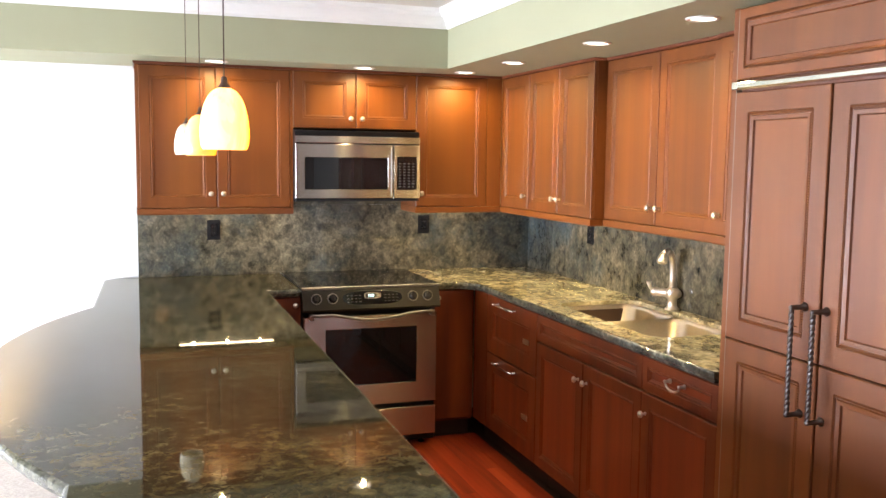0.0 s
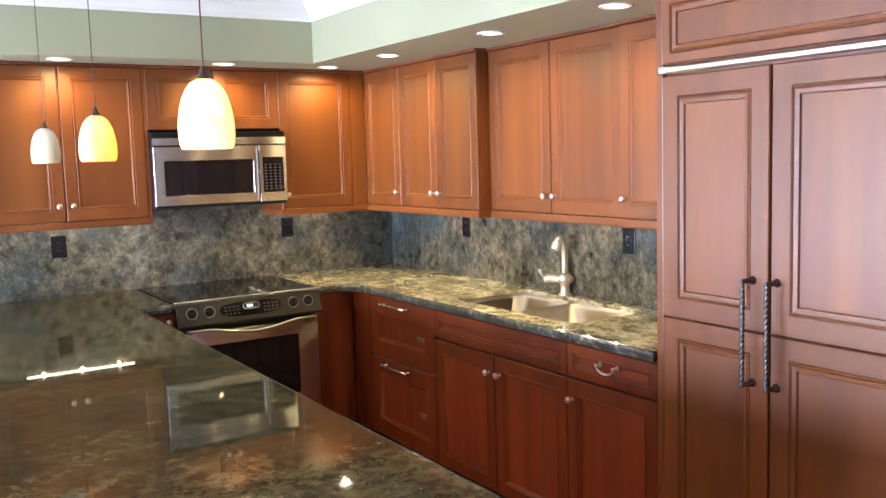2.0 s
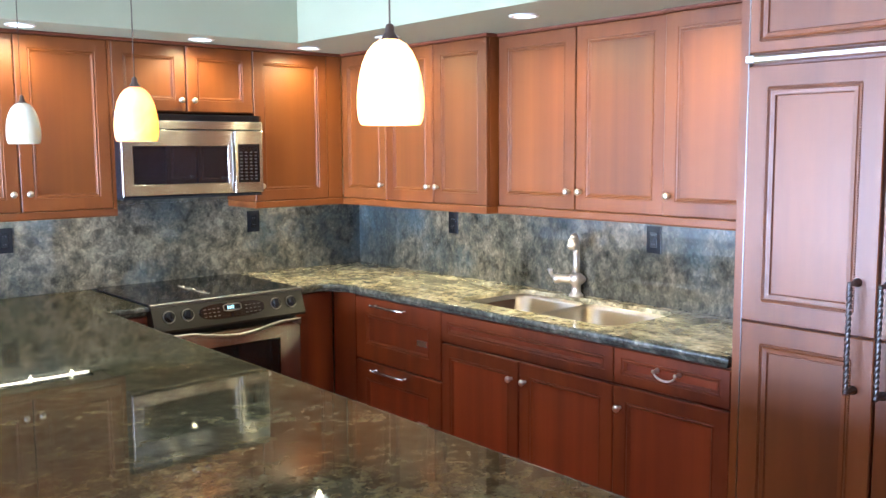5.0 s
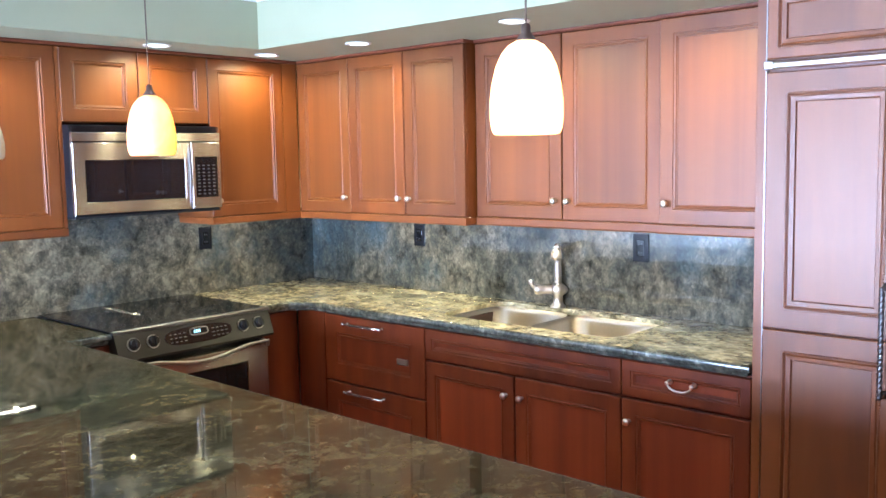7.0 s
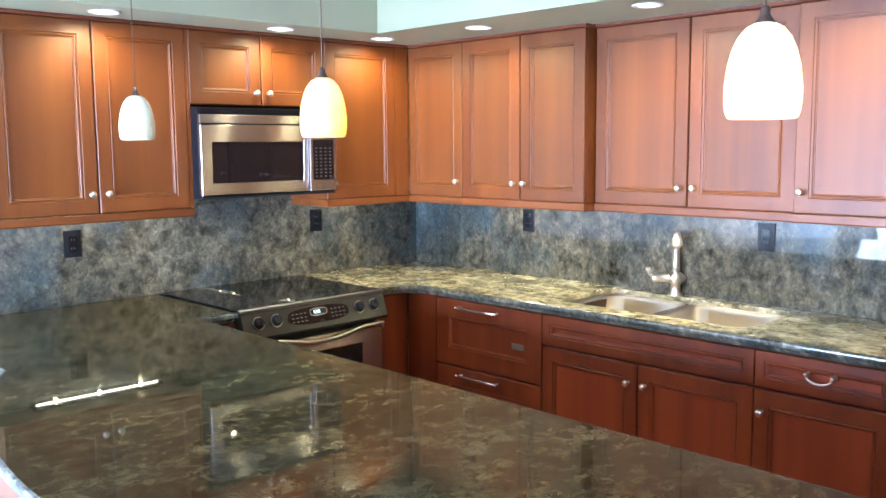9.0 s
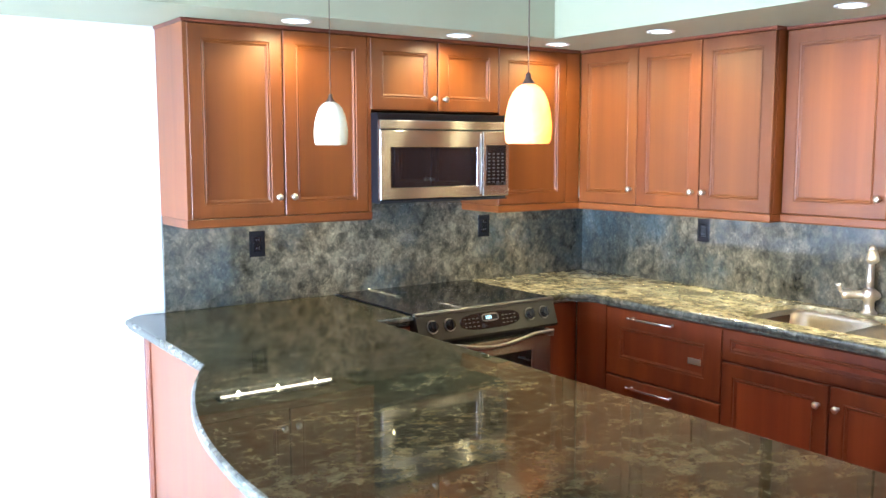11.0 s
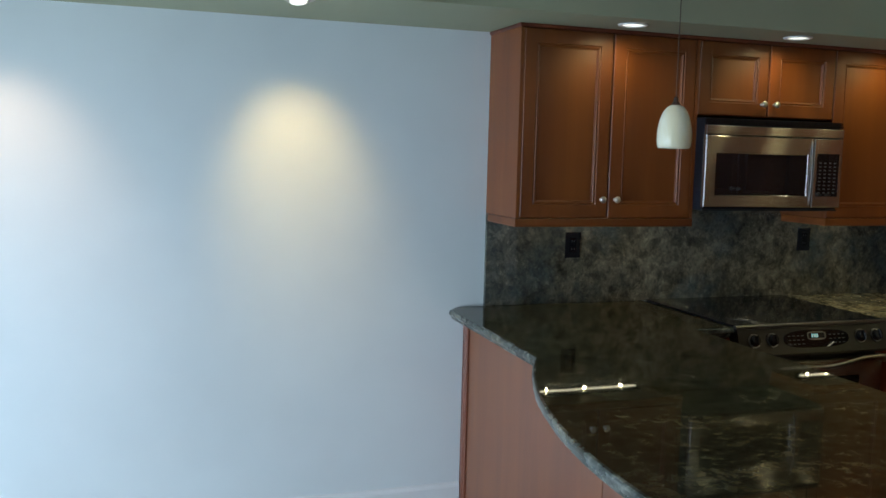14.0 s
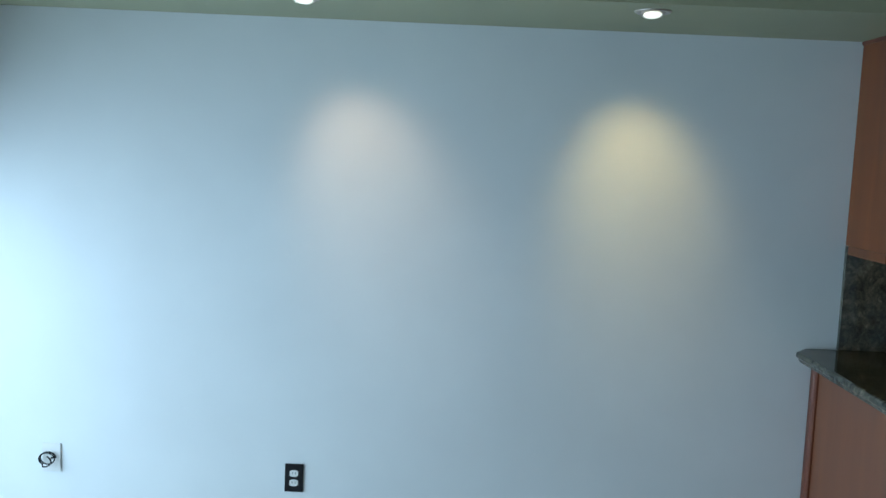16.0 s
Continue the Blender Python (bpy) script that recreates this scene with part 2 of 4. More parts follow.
GLASS, _nt, _b = material("window_glass", 0.0, 0.0, (1, 1, 1))
_b.inputs["Transmission Weight"].default_value = 1.0

# ---- building helpers ----


def thing(name, m, label, category, group="", kind=""):
    e = new(name)
    e.empty_display_size = 0.1
    e.matrix_world = m
    return tagged(e, label, category, group, kind)


def part(name, bm, mat, parent=None, label="", kind="", m=None, smooth=False):
    bmesh.ops.recalc_face_normals(bm, faces=bm.faces)
    me = bpy.data.meshes.new(name)
    bm.to_mesh(me)
    bm.free()
    if smooth:
        for p in me.polygons:
            p.use_smooth = True
    me.materials.append(mat)
    ob = new(name, me)
    if m is not None:
        ob.matrix_basis = m
    if parent is not None:
        ob.parent = parent
    return tagged(ob, label, "", "", kind)


def solo(name, bm, mat, label, category="", kind="", m=None, smooth=False, group=""):
    return tagged(part(name, bm, mat, None, label, kind, m, smooth), "", category, group)


def box(bm, a, b, bevel=0.0):
    x0, x1 = sorted((a[0], b[0]))
    y0, y1 = sorted((a[1], b[1]))
    z0, z1 = sorted((a[2], b[2]))
    vs = [bm.verts.new(p) for p in itertools.product((x0, x1), (y0, y1), (z0, z1))]
    fs = [bm.faces.new([vs[i] for i in f]) for f in ((0, 1, 3, 2), (4, 6, 7, 5), (0, 4, 5, 1), (2, 3, 7, 6), (0, 2, 6, 4), (1, 5, 7, 3))]
    if bevel:
        bmesh.ops.bevel(bm, geom=list({e for f in fs for e in f.edges}), offset=bevel, segments=2, affect="EDGES", profile=0.5)
    return bm


def boxed(a, b, bevel=0.0):
    return box(bmesh.new(), a, b, bevel)


def rings(bm, loops, close=True, cap0=True, cap1=True):
    """Skin between loops of points with equal counts."""
    vs = [[bm.verts.new(p) for p in lp] for lp in loops]
    n = len(loops[0])
    for a, b in zip(vs, vs[1:]):
        for k in range(n if close else n - 1):
            j = (k + 1) % n
            bm.faces.new((a[k], a[j], b[j], b[k]))
    if cap0:
        bm.faces.new(vs[0][::-1])
    if cap1:
        bm.faces.new(vs[-1])
    return bm


def lathe(bm, profile, seg=20, m=None):
    m = m or Matrix()
    loops = [[m @ Vector((r * math.cos(2 * math.pi * k / seg), r * math.sin(2 * math.pi * k / seg), z)) for k in range(seg)] for r, z in profile]
    return rings(bm, loops)


def tube(bm, path, r, seg=12, squash=1.0):
    """A round bar along a list of points."""
    pts = [Vector(p) for p in path]
    loops, side = [], None
    for k, p in enumerate(pts):
        d = (pts[min(k + 1, len(pts) - 1)] - pts[max(k - 1, 0)]).normalized()
        if side is None:
            side = d.orthogonal().normalized()
        side = (side - d * side.dot(d)).normalized()
        up = d.cross(side)
        rr = r[k] if isinstance(r, (list, tuple)) else r
        loops.append([p + side * math.cos(2 * math.pi * j / seg) * rr + up * math.sin(2 * math.pi * j / seg) * rr * squash for j in range(seg)])
    return rings(bm, loops)


def rect(x0, z0, x1, z1, inset, y):
    return [(x0 + inset, y, z0 + inset), (x1 - inset, y, z0 + inset), (x1 - inset, y, z1 - inset), (x0 + inset, y, z1 - inset)]


ACROSS = pose(0, 0, 0, 90, 0, 0)


def knob(parent, x, y, z, label="small round satin nickel knob"):
    bm = bmesh.new()
    prof = [(0.0075, 0), (0.0078, 0.002), (0.005, 0.004), (0.0045, 0.011), (0.007, 0.014), (0.0125, 0.018), (0.0145, 0.023), (0.0125, 0.028), (0.007, 0.031), (0.002, 0.032)]
    lathe(bm, prof, 16, ACROSS)
    return part("knob", bm, NICKEL, parent, label, m=pose(x, y, z), smooth=True)


def framed(parent, name, x0, z0, x1, z1, y=0.0, stile=0.056, thick=0.02, mat=None, label="", flat=False, wide=False):
    """A panelled front whose face stands at y, with its panel set back behind a moulded edge."""
    gap = 0.0015
    x0, x1, z0, z1 = x0 + gap, x1 - gap, z0 + gap, z1 - gap
    w, h = x1 - x0, z1 - z0
    bm = bmesh.new()
    if flat:
        rings(bm, [rect(0, 0, w, h, i, d) for i, d in ((0, thick), (0, 0.003), (0.003, 0))])
        return part(name, bm, mat or WOOD_V, parent, label, m=pose(x0, y, z0))
    s = stile
    prof = ((0, thick), (0, 0.003), (0.003, 0), (s - 0.002, 0), (s, 0.0035), (s + 0.003, 0.0040), (s + 0.006, 0.0018), (s + 0.009, 0.0024), (s + 0.012, 0.0065), (s + 0.015, 0.0072), (s + 0.017, 0.0115), (s + 0.018, 0.012))
    if wide:
        prof = prof[:4] + ((s, 0.0035), (s + 0.003, 0.0045), (s + 0.005, 0.0015), (s + 0.017, 0.0025), (s + 0.019, 0.0085), (s + 0.022, 0.0105), (s + 0.024, 0.012))
    loops = [rect(0, 0, w, h, i, d) for i, d in prof]
    rings(bm, loops, cap0=False, cap1=False)
    door = part(name, bm, mat or WOOD_V, parent, label, m=pose(x0, y, z0))
    part("panel", boxed((s + 0.012, 0.0095, s + 0.012), (w - s - 0.012, thick - 0.002, h - s - 0.012)), {WOOD_SHADED: PANEL_SHADED, WOOD_APPLIANCE: WOOD_APPLIANCE}.get(mat, WOOD_PANEL), door)
    return door


BACK = lambda x, y, z=0.0: pose(x, y, z)
EAST = lambda x, y, z=0.0: pose(x, y, z, 0, 0, -90)


def moulding(bm, x0, x1, prof, depth_left=None, depth_right=None):
    """A profile (y, z) swept along x, with square returns to the wall where depths are given."""
    loops = []
    if depth_left is not None:
        loops.append([(x0 + min(y, 0), depth_left, z) for y, z in prof])
    loops.append([(x0 + min(y, 0) if depth_left is not None else x0, y, z) for y, z in prof])
    loops.append([(x1 - min(y, 0) if depth_right is not None else x1, y, z) for y, z in prof])
    if depth_right is not None:
        loops.append([(x1 - min(y, 0), depth_right, z) for y, z in prof])
    return rings(bm, loops)


def upper(m, width, bottom, top, depth, doors, label, left=False, right=False, rail=True, group="upper cabinets"):
    """A wall cabinet; its doors' faces stand at local y = 0. doors: (x0, x1, knob side)."""
    c = thing("upper_cabinet", m, label, "cabinet", group)
    part("body", boxed((0.0005, 0.021, bottom + 0.001), (width - 0.0005, depth, top)), WOOD_V, c)
    for x0, x1, side in doors:
        d = framed(c, "door", x0, bottom + 0.002, x1, top - 0.013)
        if side:
            knob(d, (x1 - x0 - 0.033 if side == "r" else 0.03), 0, 0.077 if rail or top - bottom > 0.5 else 0.054)
    covered = [(a, b) for a, b, _ in doors]
    if covered[-1][1] < width - 0.01:
        part("filler", boxed((covered[-1][1], 0.001, bottom + 0.002), (width, 0.021, top - 0.013)), WOOD_V, c)
    if covered[0][0] > 0.01:
        part("filler", boxed((0, 0.001, bottom + 0.002), (covered[0][0], 0.021, top - 0.013)), WOOD_V, c)
    bm = bmesh.new()
    moulding(bm, 0, width, [(0.02, top - 0.012), (-0.002, top - 0.012), (-0.005, top - 0.008), (-0.007, top - 0.004), (-0.007, top + 0.002), (0.02, top + 0.002)], depth - 0.002 if left else None, depth - 0.002 if right else None)
    part("top_trim", bm, WOOD_DARK, c, "dark thin top moulding")
    if rail:
        bm = bmesh.new()
        moulding(bm, 0, width, [(0.026, bottom - 0.034), (0.0, bottom - 0.034), (-0.003, bottom - 0.028), (-0.003, bottom - 0.002), (0.0, bottom + 0.0008), (0.026, bottom + 0.0008)], depth - 0.03 if left else None, depth - 0.03 if right else None)
        part("light_rail", bm, WOOD_H, c)
    return c


# ---- structure ----
T = 0.15


def shell(name, a, b, mat, label):
    return solo(name, boxed(a, b), mat, label, kind="structure")


shell("floor", (ROOM_W - T, ROOM_S - T, -0.12), (T, T, -0.012), KICK, "subfloor")
shell("carpet", (ROOM_W, ROOM_S, -0.011), (-2.46, 0, 0.006), CARPET, "pale carpet beside the breakfast bar")
shell("wall_north", (ROOM_W - T, 0, -0.12), (T, T, CEIL + 0.1), WHITE_WALL, "white wall behind the kitchen and beside it")
shell("wall_east", (0, ROOM_S, -0.12), (T, 0, CEIL + 0.1), WHITE_WALL, "painted wall behind the sink counter")
# This south wall is unseen, added to close the room and dim its bounce.
shell("wall_south", (ROOM_W - T, ROOM_S - T, -0.12), (T, ROOM_S, CEIL + 0.1), DIMMING_TAUPE, "unseen wall added to close the room, taupe to dim bounced light")
bm = bmesh.new()
WY0, WY1, WZ1 = -4.3, -0.15, 2.05
for a, b in (((0, ROOM_S, -0.12), (T, WY0, CEIL + 0.1)), ((0, WY1, -0.12), (T, 0, CEIL + 0.1)), ((0, WY0, WZ1), (T, WY1, CEIL + 0.1)), ((0, WY0, -0.12), (T, WY1, 0.08))):
    box(bm, (ROOM_W - T + a[0], a[1], a[2]), (ROOM_W - T + b[0], b[1], b[2]))
solo("wall_west", bm, WHITE_WALL, "white wall with wide glazed doors", kind="structure")
shell("ceiling", (ROOM_W - T, ROOM_S - T, CEIL), (T, T, CEIL + 0.12), CEIL_PAINT, "pale painted ceiling")
SOF_Y, SOF_X = -0.625, -0.80
bm = bmesh.new()
rings(bm, [[(ROOM_W, 0, z), (0, 0, z), (0, ROOM_S, z), (SOF_X, ROOM_S, z), (SOF_X, SOF_Y, z), (ROOM_W, SOF_Y, z)] for z in (SOFFIT, CEIL)])
solo("soffit", bm, GREEN, "sage green dropped soffit above the cabinets", kind="structure")
# crown moulding round the soffit's two faces
prof = [(0, 2.318), (0.008, 2.318), (0.010, 2.332), (0.018, 2.336), (0.026, 2.352), (0.046, 2.372), (0.058, 2.378), (0.062, 2.392), (0.074, 2.398), (0.078, 2.4195), (0, 2.4195)]
bm = bmesh.new()
rings(bm, [[(ROOM_W, SOF_Y - o, z) for o, z in prof], [(SOF_X - o, SOF_Y - o, z) for o, z in prof], [(SOF_X - o, ROOM_S, z) for o, z in prof]])
solo("crown_moulding", bm, TRIM, "white crown moulding along the top of the soffit", kind="structure")
bm = bmesh.new()
rings(bm, [[(x, -o, z) for o, z in ((0, 0.0065), (0.014, 0.0065), (0.014, 0.095), (0.009, 0.108), (0.005, 0.112), (0, 0.115))] for x in (ROOM_W + 0.01, -2.535)])
solo("baseboard", bm, TRIM, "white baseboard along the white wall", kind="structure")

# glazed sliding doors
win = thing("window_1", pose(ROOM_W - 0.08, (WY0 + WY1) / 2, 0.08), "wide white-framed sliding glass doors letting in daylight", "window", kind="structure")
W, H = WY1 - WY0, WZ1 - 0.08
bm = bmesh.new()
for a, b in (((-0.05, -W / 2, 0), (0.05, -W / 2 + 0.05, H)), ((-0.05, W / 2 - 0.05, 0), (0.05, W / 2, H)), ((-0.05, -W / 2 + 0.05, H - 0.05), (0.05, W / 2 - 0.05, H)), ((-0.05, -W / 2 + 0.05, 0), (0.05, W / 2 - 0.05, 0.04))):
    box(bm, a, b)
part("window_frame", bm, TRIM, win)
for k in range(3):
    y0 = -W / 2 + 0.05 + k * (W - 0.1) / 3
    y1 = y0 + (W - 0.1) / 3
    xo = 0.022 if k == 1 else -0.022
    bm = bmesh.new()
    for a, b in (((y0, 0.04), (y0 + 0.06, H - 0.05)), ((y1 - 0.06, 0.04), (y1, H - 0.05)), ((y0 + 0.06, H - 0.12), (y1 - 0.06, H - 0.05)), ((y0 + 0.06, 0.04), (y1 - 0.06, 0.13))):
        box(bm, (xo - 0.018, a[0], a[1]), (xo + 0.018, b[0], b[1]))
    sash = part("sash", bm, TRIM, win)
    pane = part("pane", boxed((xo - 0.003, y0 + 0.06, 0.13), (xo + 0.003, y1 - 0.06, H - 0.12)), GLASS, sash)
    pane.visible_shadow = False
shell("ground", (-300, -300, -0.5), (300, 300, -0.2), CARPET, "plain pale paving outside")

# ---- worktops ----


def offset(poly, d):
    out, n = [], len(poly)
    for k in range(n):
        a, b, c = (Vector(poly[(k + j) % n]) for j in (-1, 0, 1))
        n1 = Vector(((b - a).y, -(b - a).x)).normalized()
        n2 = Vector(((c - b).y, -(c - b).x)).normalized()
        mid = (n1 + n2).normalized()
        out.append(b + mid * (d / max(mid.dot(n1), 0.4)))
    return out


def slab(name, outline, label, mat, holes=()):
    """A stone top with a shaped edge; the outline runs anticlockwise."""
    bm = bmesh.new()
    edge = [(-0.012, 0.914), (-0.005, 0.9125), (-0.001, 0.908), (0, 0.902), (0, 0.893), (-0.004, 0.889), (-0.009, 0.888), (-0.009, 0.880), (-0.013, 0.876), (-0.013, 0.874)]
    top = thing(name, pose(0, 0, 0), label, "worktop", "granite worktops")
    loops = [[(*p, z) for p in offset(outline, o)] for o, z in edge]
    n = len(outline)
    ebm = bmesh.new()
    rings(ebm, loops, cap0=False, cap1=False)
    part("edge", ebm, GRANITE_EDGE, top, "shaped polished stone edge")
    for lp, z in ((loops[0], 0.914), (loops[-1], 0.874)):
        vs = [bm.verts.new(p) for p in lp]
        es = [bm.edges.new((vs[k], vs[(k + 1) % n])) for k in range(n)]
        for h in holes:
            hv = [bm.verts.new((*p, z)) for p in h]
            es += [bm.edges.new((hv[k], hv[(k + 1) % len(hv)])) for k in range(len(hv))]
        bmesh.ops.triangle_fill(bm, edges=es, use_beauty=True, use_dissolve=False)
    for h in holes:
        a, b = ([min(bm.verts, key=lambda v: (v.co - Vector((*p, z))).length) for p in h] for z in (0.914, 0.874))
        for k in range(len(h)):
            j = (k + 1) % len(h)
            bm.faces.new((a[k], a[j], b[j], b[k]))
    part("stone", bm, mat, top)
    return top


def rounded(x0, y0, x1, y1, r, seg=6):
    pts = []
    for cx, cy, a0 in ((x1 - r, y0 + r, -90), (x1 - r, y1 - r, 0), (x0 + r, y1 - r, 90), (x0 + r, y0 + r, 180)):
        for k in range(seg + 1):
            a = radians(a0 + 90 * k / seg)
            pts.append((cx + r * math.cos(a), cy + r * math.sin(a)))
    return pts


CUT = -0.632
BOWL_1, BOWL_2 = (-0.505, -1.866, -0.082, -1.445), (-0.500, -2.335, -0.082, -1.874)
hole_pts = rounded(-0.509, -2.339, -0.078, -1.441, 0.080)
slab("sink_worktop", [(-0.003, -0.003), (-0.865, -0.003), (-0.865, -0.635), (-0.725, -0.635), (-0.700, -0.645), (CUT - 0.008, -0.722), (CUT, -0.745), (CUT, -2.900), (-0.003, -2.900)], "polished green and gold granite worktop on the sink cabinets, lamplight in its colour", GRANITE_LIT, [hole_pts])
AX, AY0, AY1, SAG = -2.645, -1.0, -3.38, 0.326
half = (AY0 - AY1) / 2
R = (half ** 2 + SAG ** 2) / (2 * SAG)
arc = []
for k in range(31):
    a = -half + 2 * half * k / 30
    arc.append((AX - (math.sqrt(R * R - a * a) - (R - SAG)) + 0.045 * k / 30, (AY0 + AY1) / 2 - a))
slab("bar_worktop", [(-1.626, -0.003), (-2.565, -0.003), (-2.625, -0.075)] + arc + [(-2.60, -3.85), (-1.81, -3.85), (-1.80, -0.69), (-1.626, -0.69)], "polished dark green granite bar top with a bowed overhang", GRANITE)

bs = thing("backsplash", pose(-2.44, 0, 0.9145), "polished green granite backsplash with blue-grey clouds round the kitchen corner", "backsplash")
part("slab", boxed((0, -0.02, 0), (2.437, -0.001, 0.41), 0.001), GRANITE_WALL, bs)
part("upper_slab", boxed((0.834, -0.02, 0.4105), (1.551, -0.001, 0.54)), GRANITE_WALL, bs)
part("slab", boxed((2.42, -2.900, 0), (2.439, -0.021, 0.41), 0.001), GRANITE_WALL, bs)

# ---- upper cabinets ----
UB, UT, UF, EF = 1.325, 2.102, -0.33, -0.348
upper(BACK(-2.44, UF), 0.833, UB, UT, 0.328, [(0.016, 0.415, "r"), (0.418, 0.817, "l")], "reddish cherry two-door wall cabinet beside the white wall", left=True)
upper(BACK(-1.607, UF), 0.719, 1.772, UT, 0.328, [(0, 0.358, "r"), (0.361, 0.719, "l")], "short cherry wall cabinet above the microwave", rail=False)
upper(BACK(-0.888, UF), 0.538, UB, UT, 0.328, [(0, 0.445, "l")], "single-door cherry wall cabinet in the corner", left=True)
upper(EAST(EF, UF + 0.001), 0.395, UB, UT, -EF - 0.002, [(0.0, 0.395, "r")], "single-door cherry wall cabinet next to the corner")
upper(EAST(EF, -0.725), 0.752, UB, UT, -EF - 0.002, [(0, 0.376, "r"), (0.379, 0.752, "l")], "two-door cherry wall cabinet standing proud", right=True)
upper(EAST(-0.280, -1.484), 0.911, UB, UT, 0.277, [(0, 0.458, "r"), (0.461, 0.911, "l")], "wide two-door cherry wall cabinet over the sink")
upper(EAST(-0.298, -2.396), 0.502, UB, UT, 0.295, [(0, 0.470, "l")], "single-door cherry wall cabinet beside the refrigerator", left=True)


# ---- base cabinets ----
def base(name, m, width, label, depth=0.58, top=0.873):
    c = thing(name, m, label, "cabinet", "base cabinets")
    part("body", boxed((0.0005, 0.021, 0.10), (width - 0.0005, depth, top)), WOOD_SHADED, c)
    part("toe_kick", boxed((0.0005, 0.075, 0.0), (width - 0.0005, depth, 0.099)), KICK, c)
    return c


def bar_pull(parent, x, z, length):
    bm = bmesh.new()
    tube(bm, [(-length / 2, -0.028, 0), (-length / 4, -0.031, 0), (0, -0.032, 0), (length / 4, -0.031, 0), (length / 2, -0.028, 0)], 0.0066, 12)
    for s in (-1, 1):
        lathe(bm, [(0.008, 0), (0.008, 0.004), (0.005, 0.007), (0.005, 0.026)], 12, Matrix.Translation((s * length * 0.45, 0, 0)) @ ACROSS)
        lathe(bm, [(0.003, -0.004), (0.0078, -0.002), (0.0078, 0.002), (0.003, 0.004)], 12, Matrix.Translation((s * length / 2, -0.028, 0)) @ pose(0, 0, 0, 0, 90, 0))
    return part("pull", bm, CHROME, parent, "polished metal bar pull", m=pose(x, 0, z), smooth=True)


def bail_pull(parent, x, z):
    bm = bmesh.new()
    pts = [(0.045 * math.cos(a), -0.022, -0.026 * math.sin(a)) for a in [math.pi * k / 14 for k in range(15)]]
    tube(bm, pts, [0.003 + 0.0015 * math.sin(math.pi * k / 14) for k in range(15)], 10)
    for s in (-1, 1):
        lathe(bm, [(0.010, 0), (0.010, 0.003), (0.006, 0.006), (0.006, 0.022), (0.008, 0.025), (0.003, 0.028)], 14, Matrix.Translation((s * 0.045, 0, 0)) @ ACROSS)
    return part("pull", bm, NICKEL, parent, "curved nickel bail pull", m=pose(x, 0, z), smooth=True)


FX = -0.610
c = thing("drawer_dishwasher", EAST(FX, -0.80), "two cherry-fronted appliance drawers with bar pulls and badges", "dishwasher")
part("body", boxed((0.001, 0.021, 0.10), (0.654, 0.58, 0.873)), KICK, c)
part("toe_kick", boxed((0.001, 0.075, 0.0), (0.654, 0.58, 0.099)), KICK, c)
for z0, z1, bz in ((0.115, 0.545, 0.0), (0.550, 0.868, 0.0)):
    d = framed(c, "drawer", 0.0, z0, 0.655, z1, stile=0.085, mat=WOOD_SHADED)
    bar_pull(d, 0.285, z1 - z0 - 0.035, 0.25)
    part("badge", boxed((0.478, 0.004, (z1 - z0) * 0.42), (0.545, 0.0095, (z1 - z0) * 0.42 + 0.026), 0.001), NICKEL, d, "small metal badge")
c = base("sink_cabinet", EAST(FX, -1.457), 0.963, "cherry sink cabinet, shade in its colour, with false front and two doors", top=0.655)
part("front_rail", boxed((0.0005, 0.021, 0.656), (0.9625, 0.040, 0.873)), WOOD_SHADED, c)
framed(c, "false_front", 0, 0.735, 0.963, 0.868, stile=0.04, mat=WOOD_SHADED)
d = framed(c, "door", 0, 0.115, 0.480, 0.728, mat=WOOD_SHADED)
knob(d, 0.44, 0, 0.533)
d = framed(c, "door", 0.483, 0.115, 0.963, 0.728, mat=WOOD_SHADED)
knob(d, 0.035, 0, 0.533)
c = base("drawer_cabinet", EAST(FX, -2.421), 0.478, "cherry cabinet with one drawer over a door, shade in its colour")
d = framed(c, "drawer", 0, 0.735, 0.478, 0.868, stile=0.036, mat=WOOD_SHADED)
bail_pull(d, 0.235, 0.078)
d = framed(c, "door", 0, 0.115, 0.478, 0.728, mat=WOOD_SHADED)
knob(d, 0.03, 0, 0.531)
c = base("corner_cabinet", EAST(FX, -0.604), 0.195, "plain cherry corner filler between the counters", 0.30)
part("filler", boxed((0, 0, 0.115), (0.1945, 0.021, 0.873)), WOOD_SHADED, c)
c = base("narrow_cabinet", BACK(-0.860, -0.603), 0.246, "narrow plain cherry cabinet beside the range and corner")
knob(framed(c, "door", 0, 0.115, 0.246, 0.868, flat=True, mat=WOOD_SHADED), 0.022, 0, 0.71)
c = base("narrow_cabinet", BACK(-1.830, -0.665), 0.208, "narrow plain cherry cabinet between range and breakfast bar")
knob(framed(c, "door", 0, 0.115, 0.208, 0.868, flat=True, mat=WOOD_SHADED), 0.173, 0, 0.71)

# breakfast bar
c = thing("breakfast_bar_base", pose(-2.50, 0, 0), "cherry breakfast bar base with plain panels under the granite", "cabinet")
part("body", boxed((0.0, -3.70, 0.10), (0.668, -0.002, 0.873)), WOOD_V, c)
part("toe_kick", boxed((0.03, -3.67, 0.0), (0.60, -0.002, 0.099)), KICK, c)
for k in range(3):
    y1 = -0.045 - k * 1.215
    bm = bmesh.new()
    box(bm, (-0.016, y1 - 1.21, 0.0065), (-0.001, y1, 0.873), 0.001)
    part("side_panel", bm, WOOD_SATIN, c)
bm = bmesh.new()
rings(bm, [[(x, y, z) for x, y in ((-0.001, -0.002), (-0.032, -0.002), (-0.032, -0.026), (-0.026, -0.034), (-0.022, -0.044), (-0.001, -0.044))] for z in (0.0065, 0.873)])
part("corner_trim", bm, WOOD_DARK, c)
bm = bmesh.new()
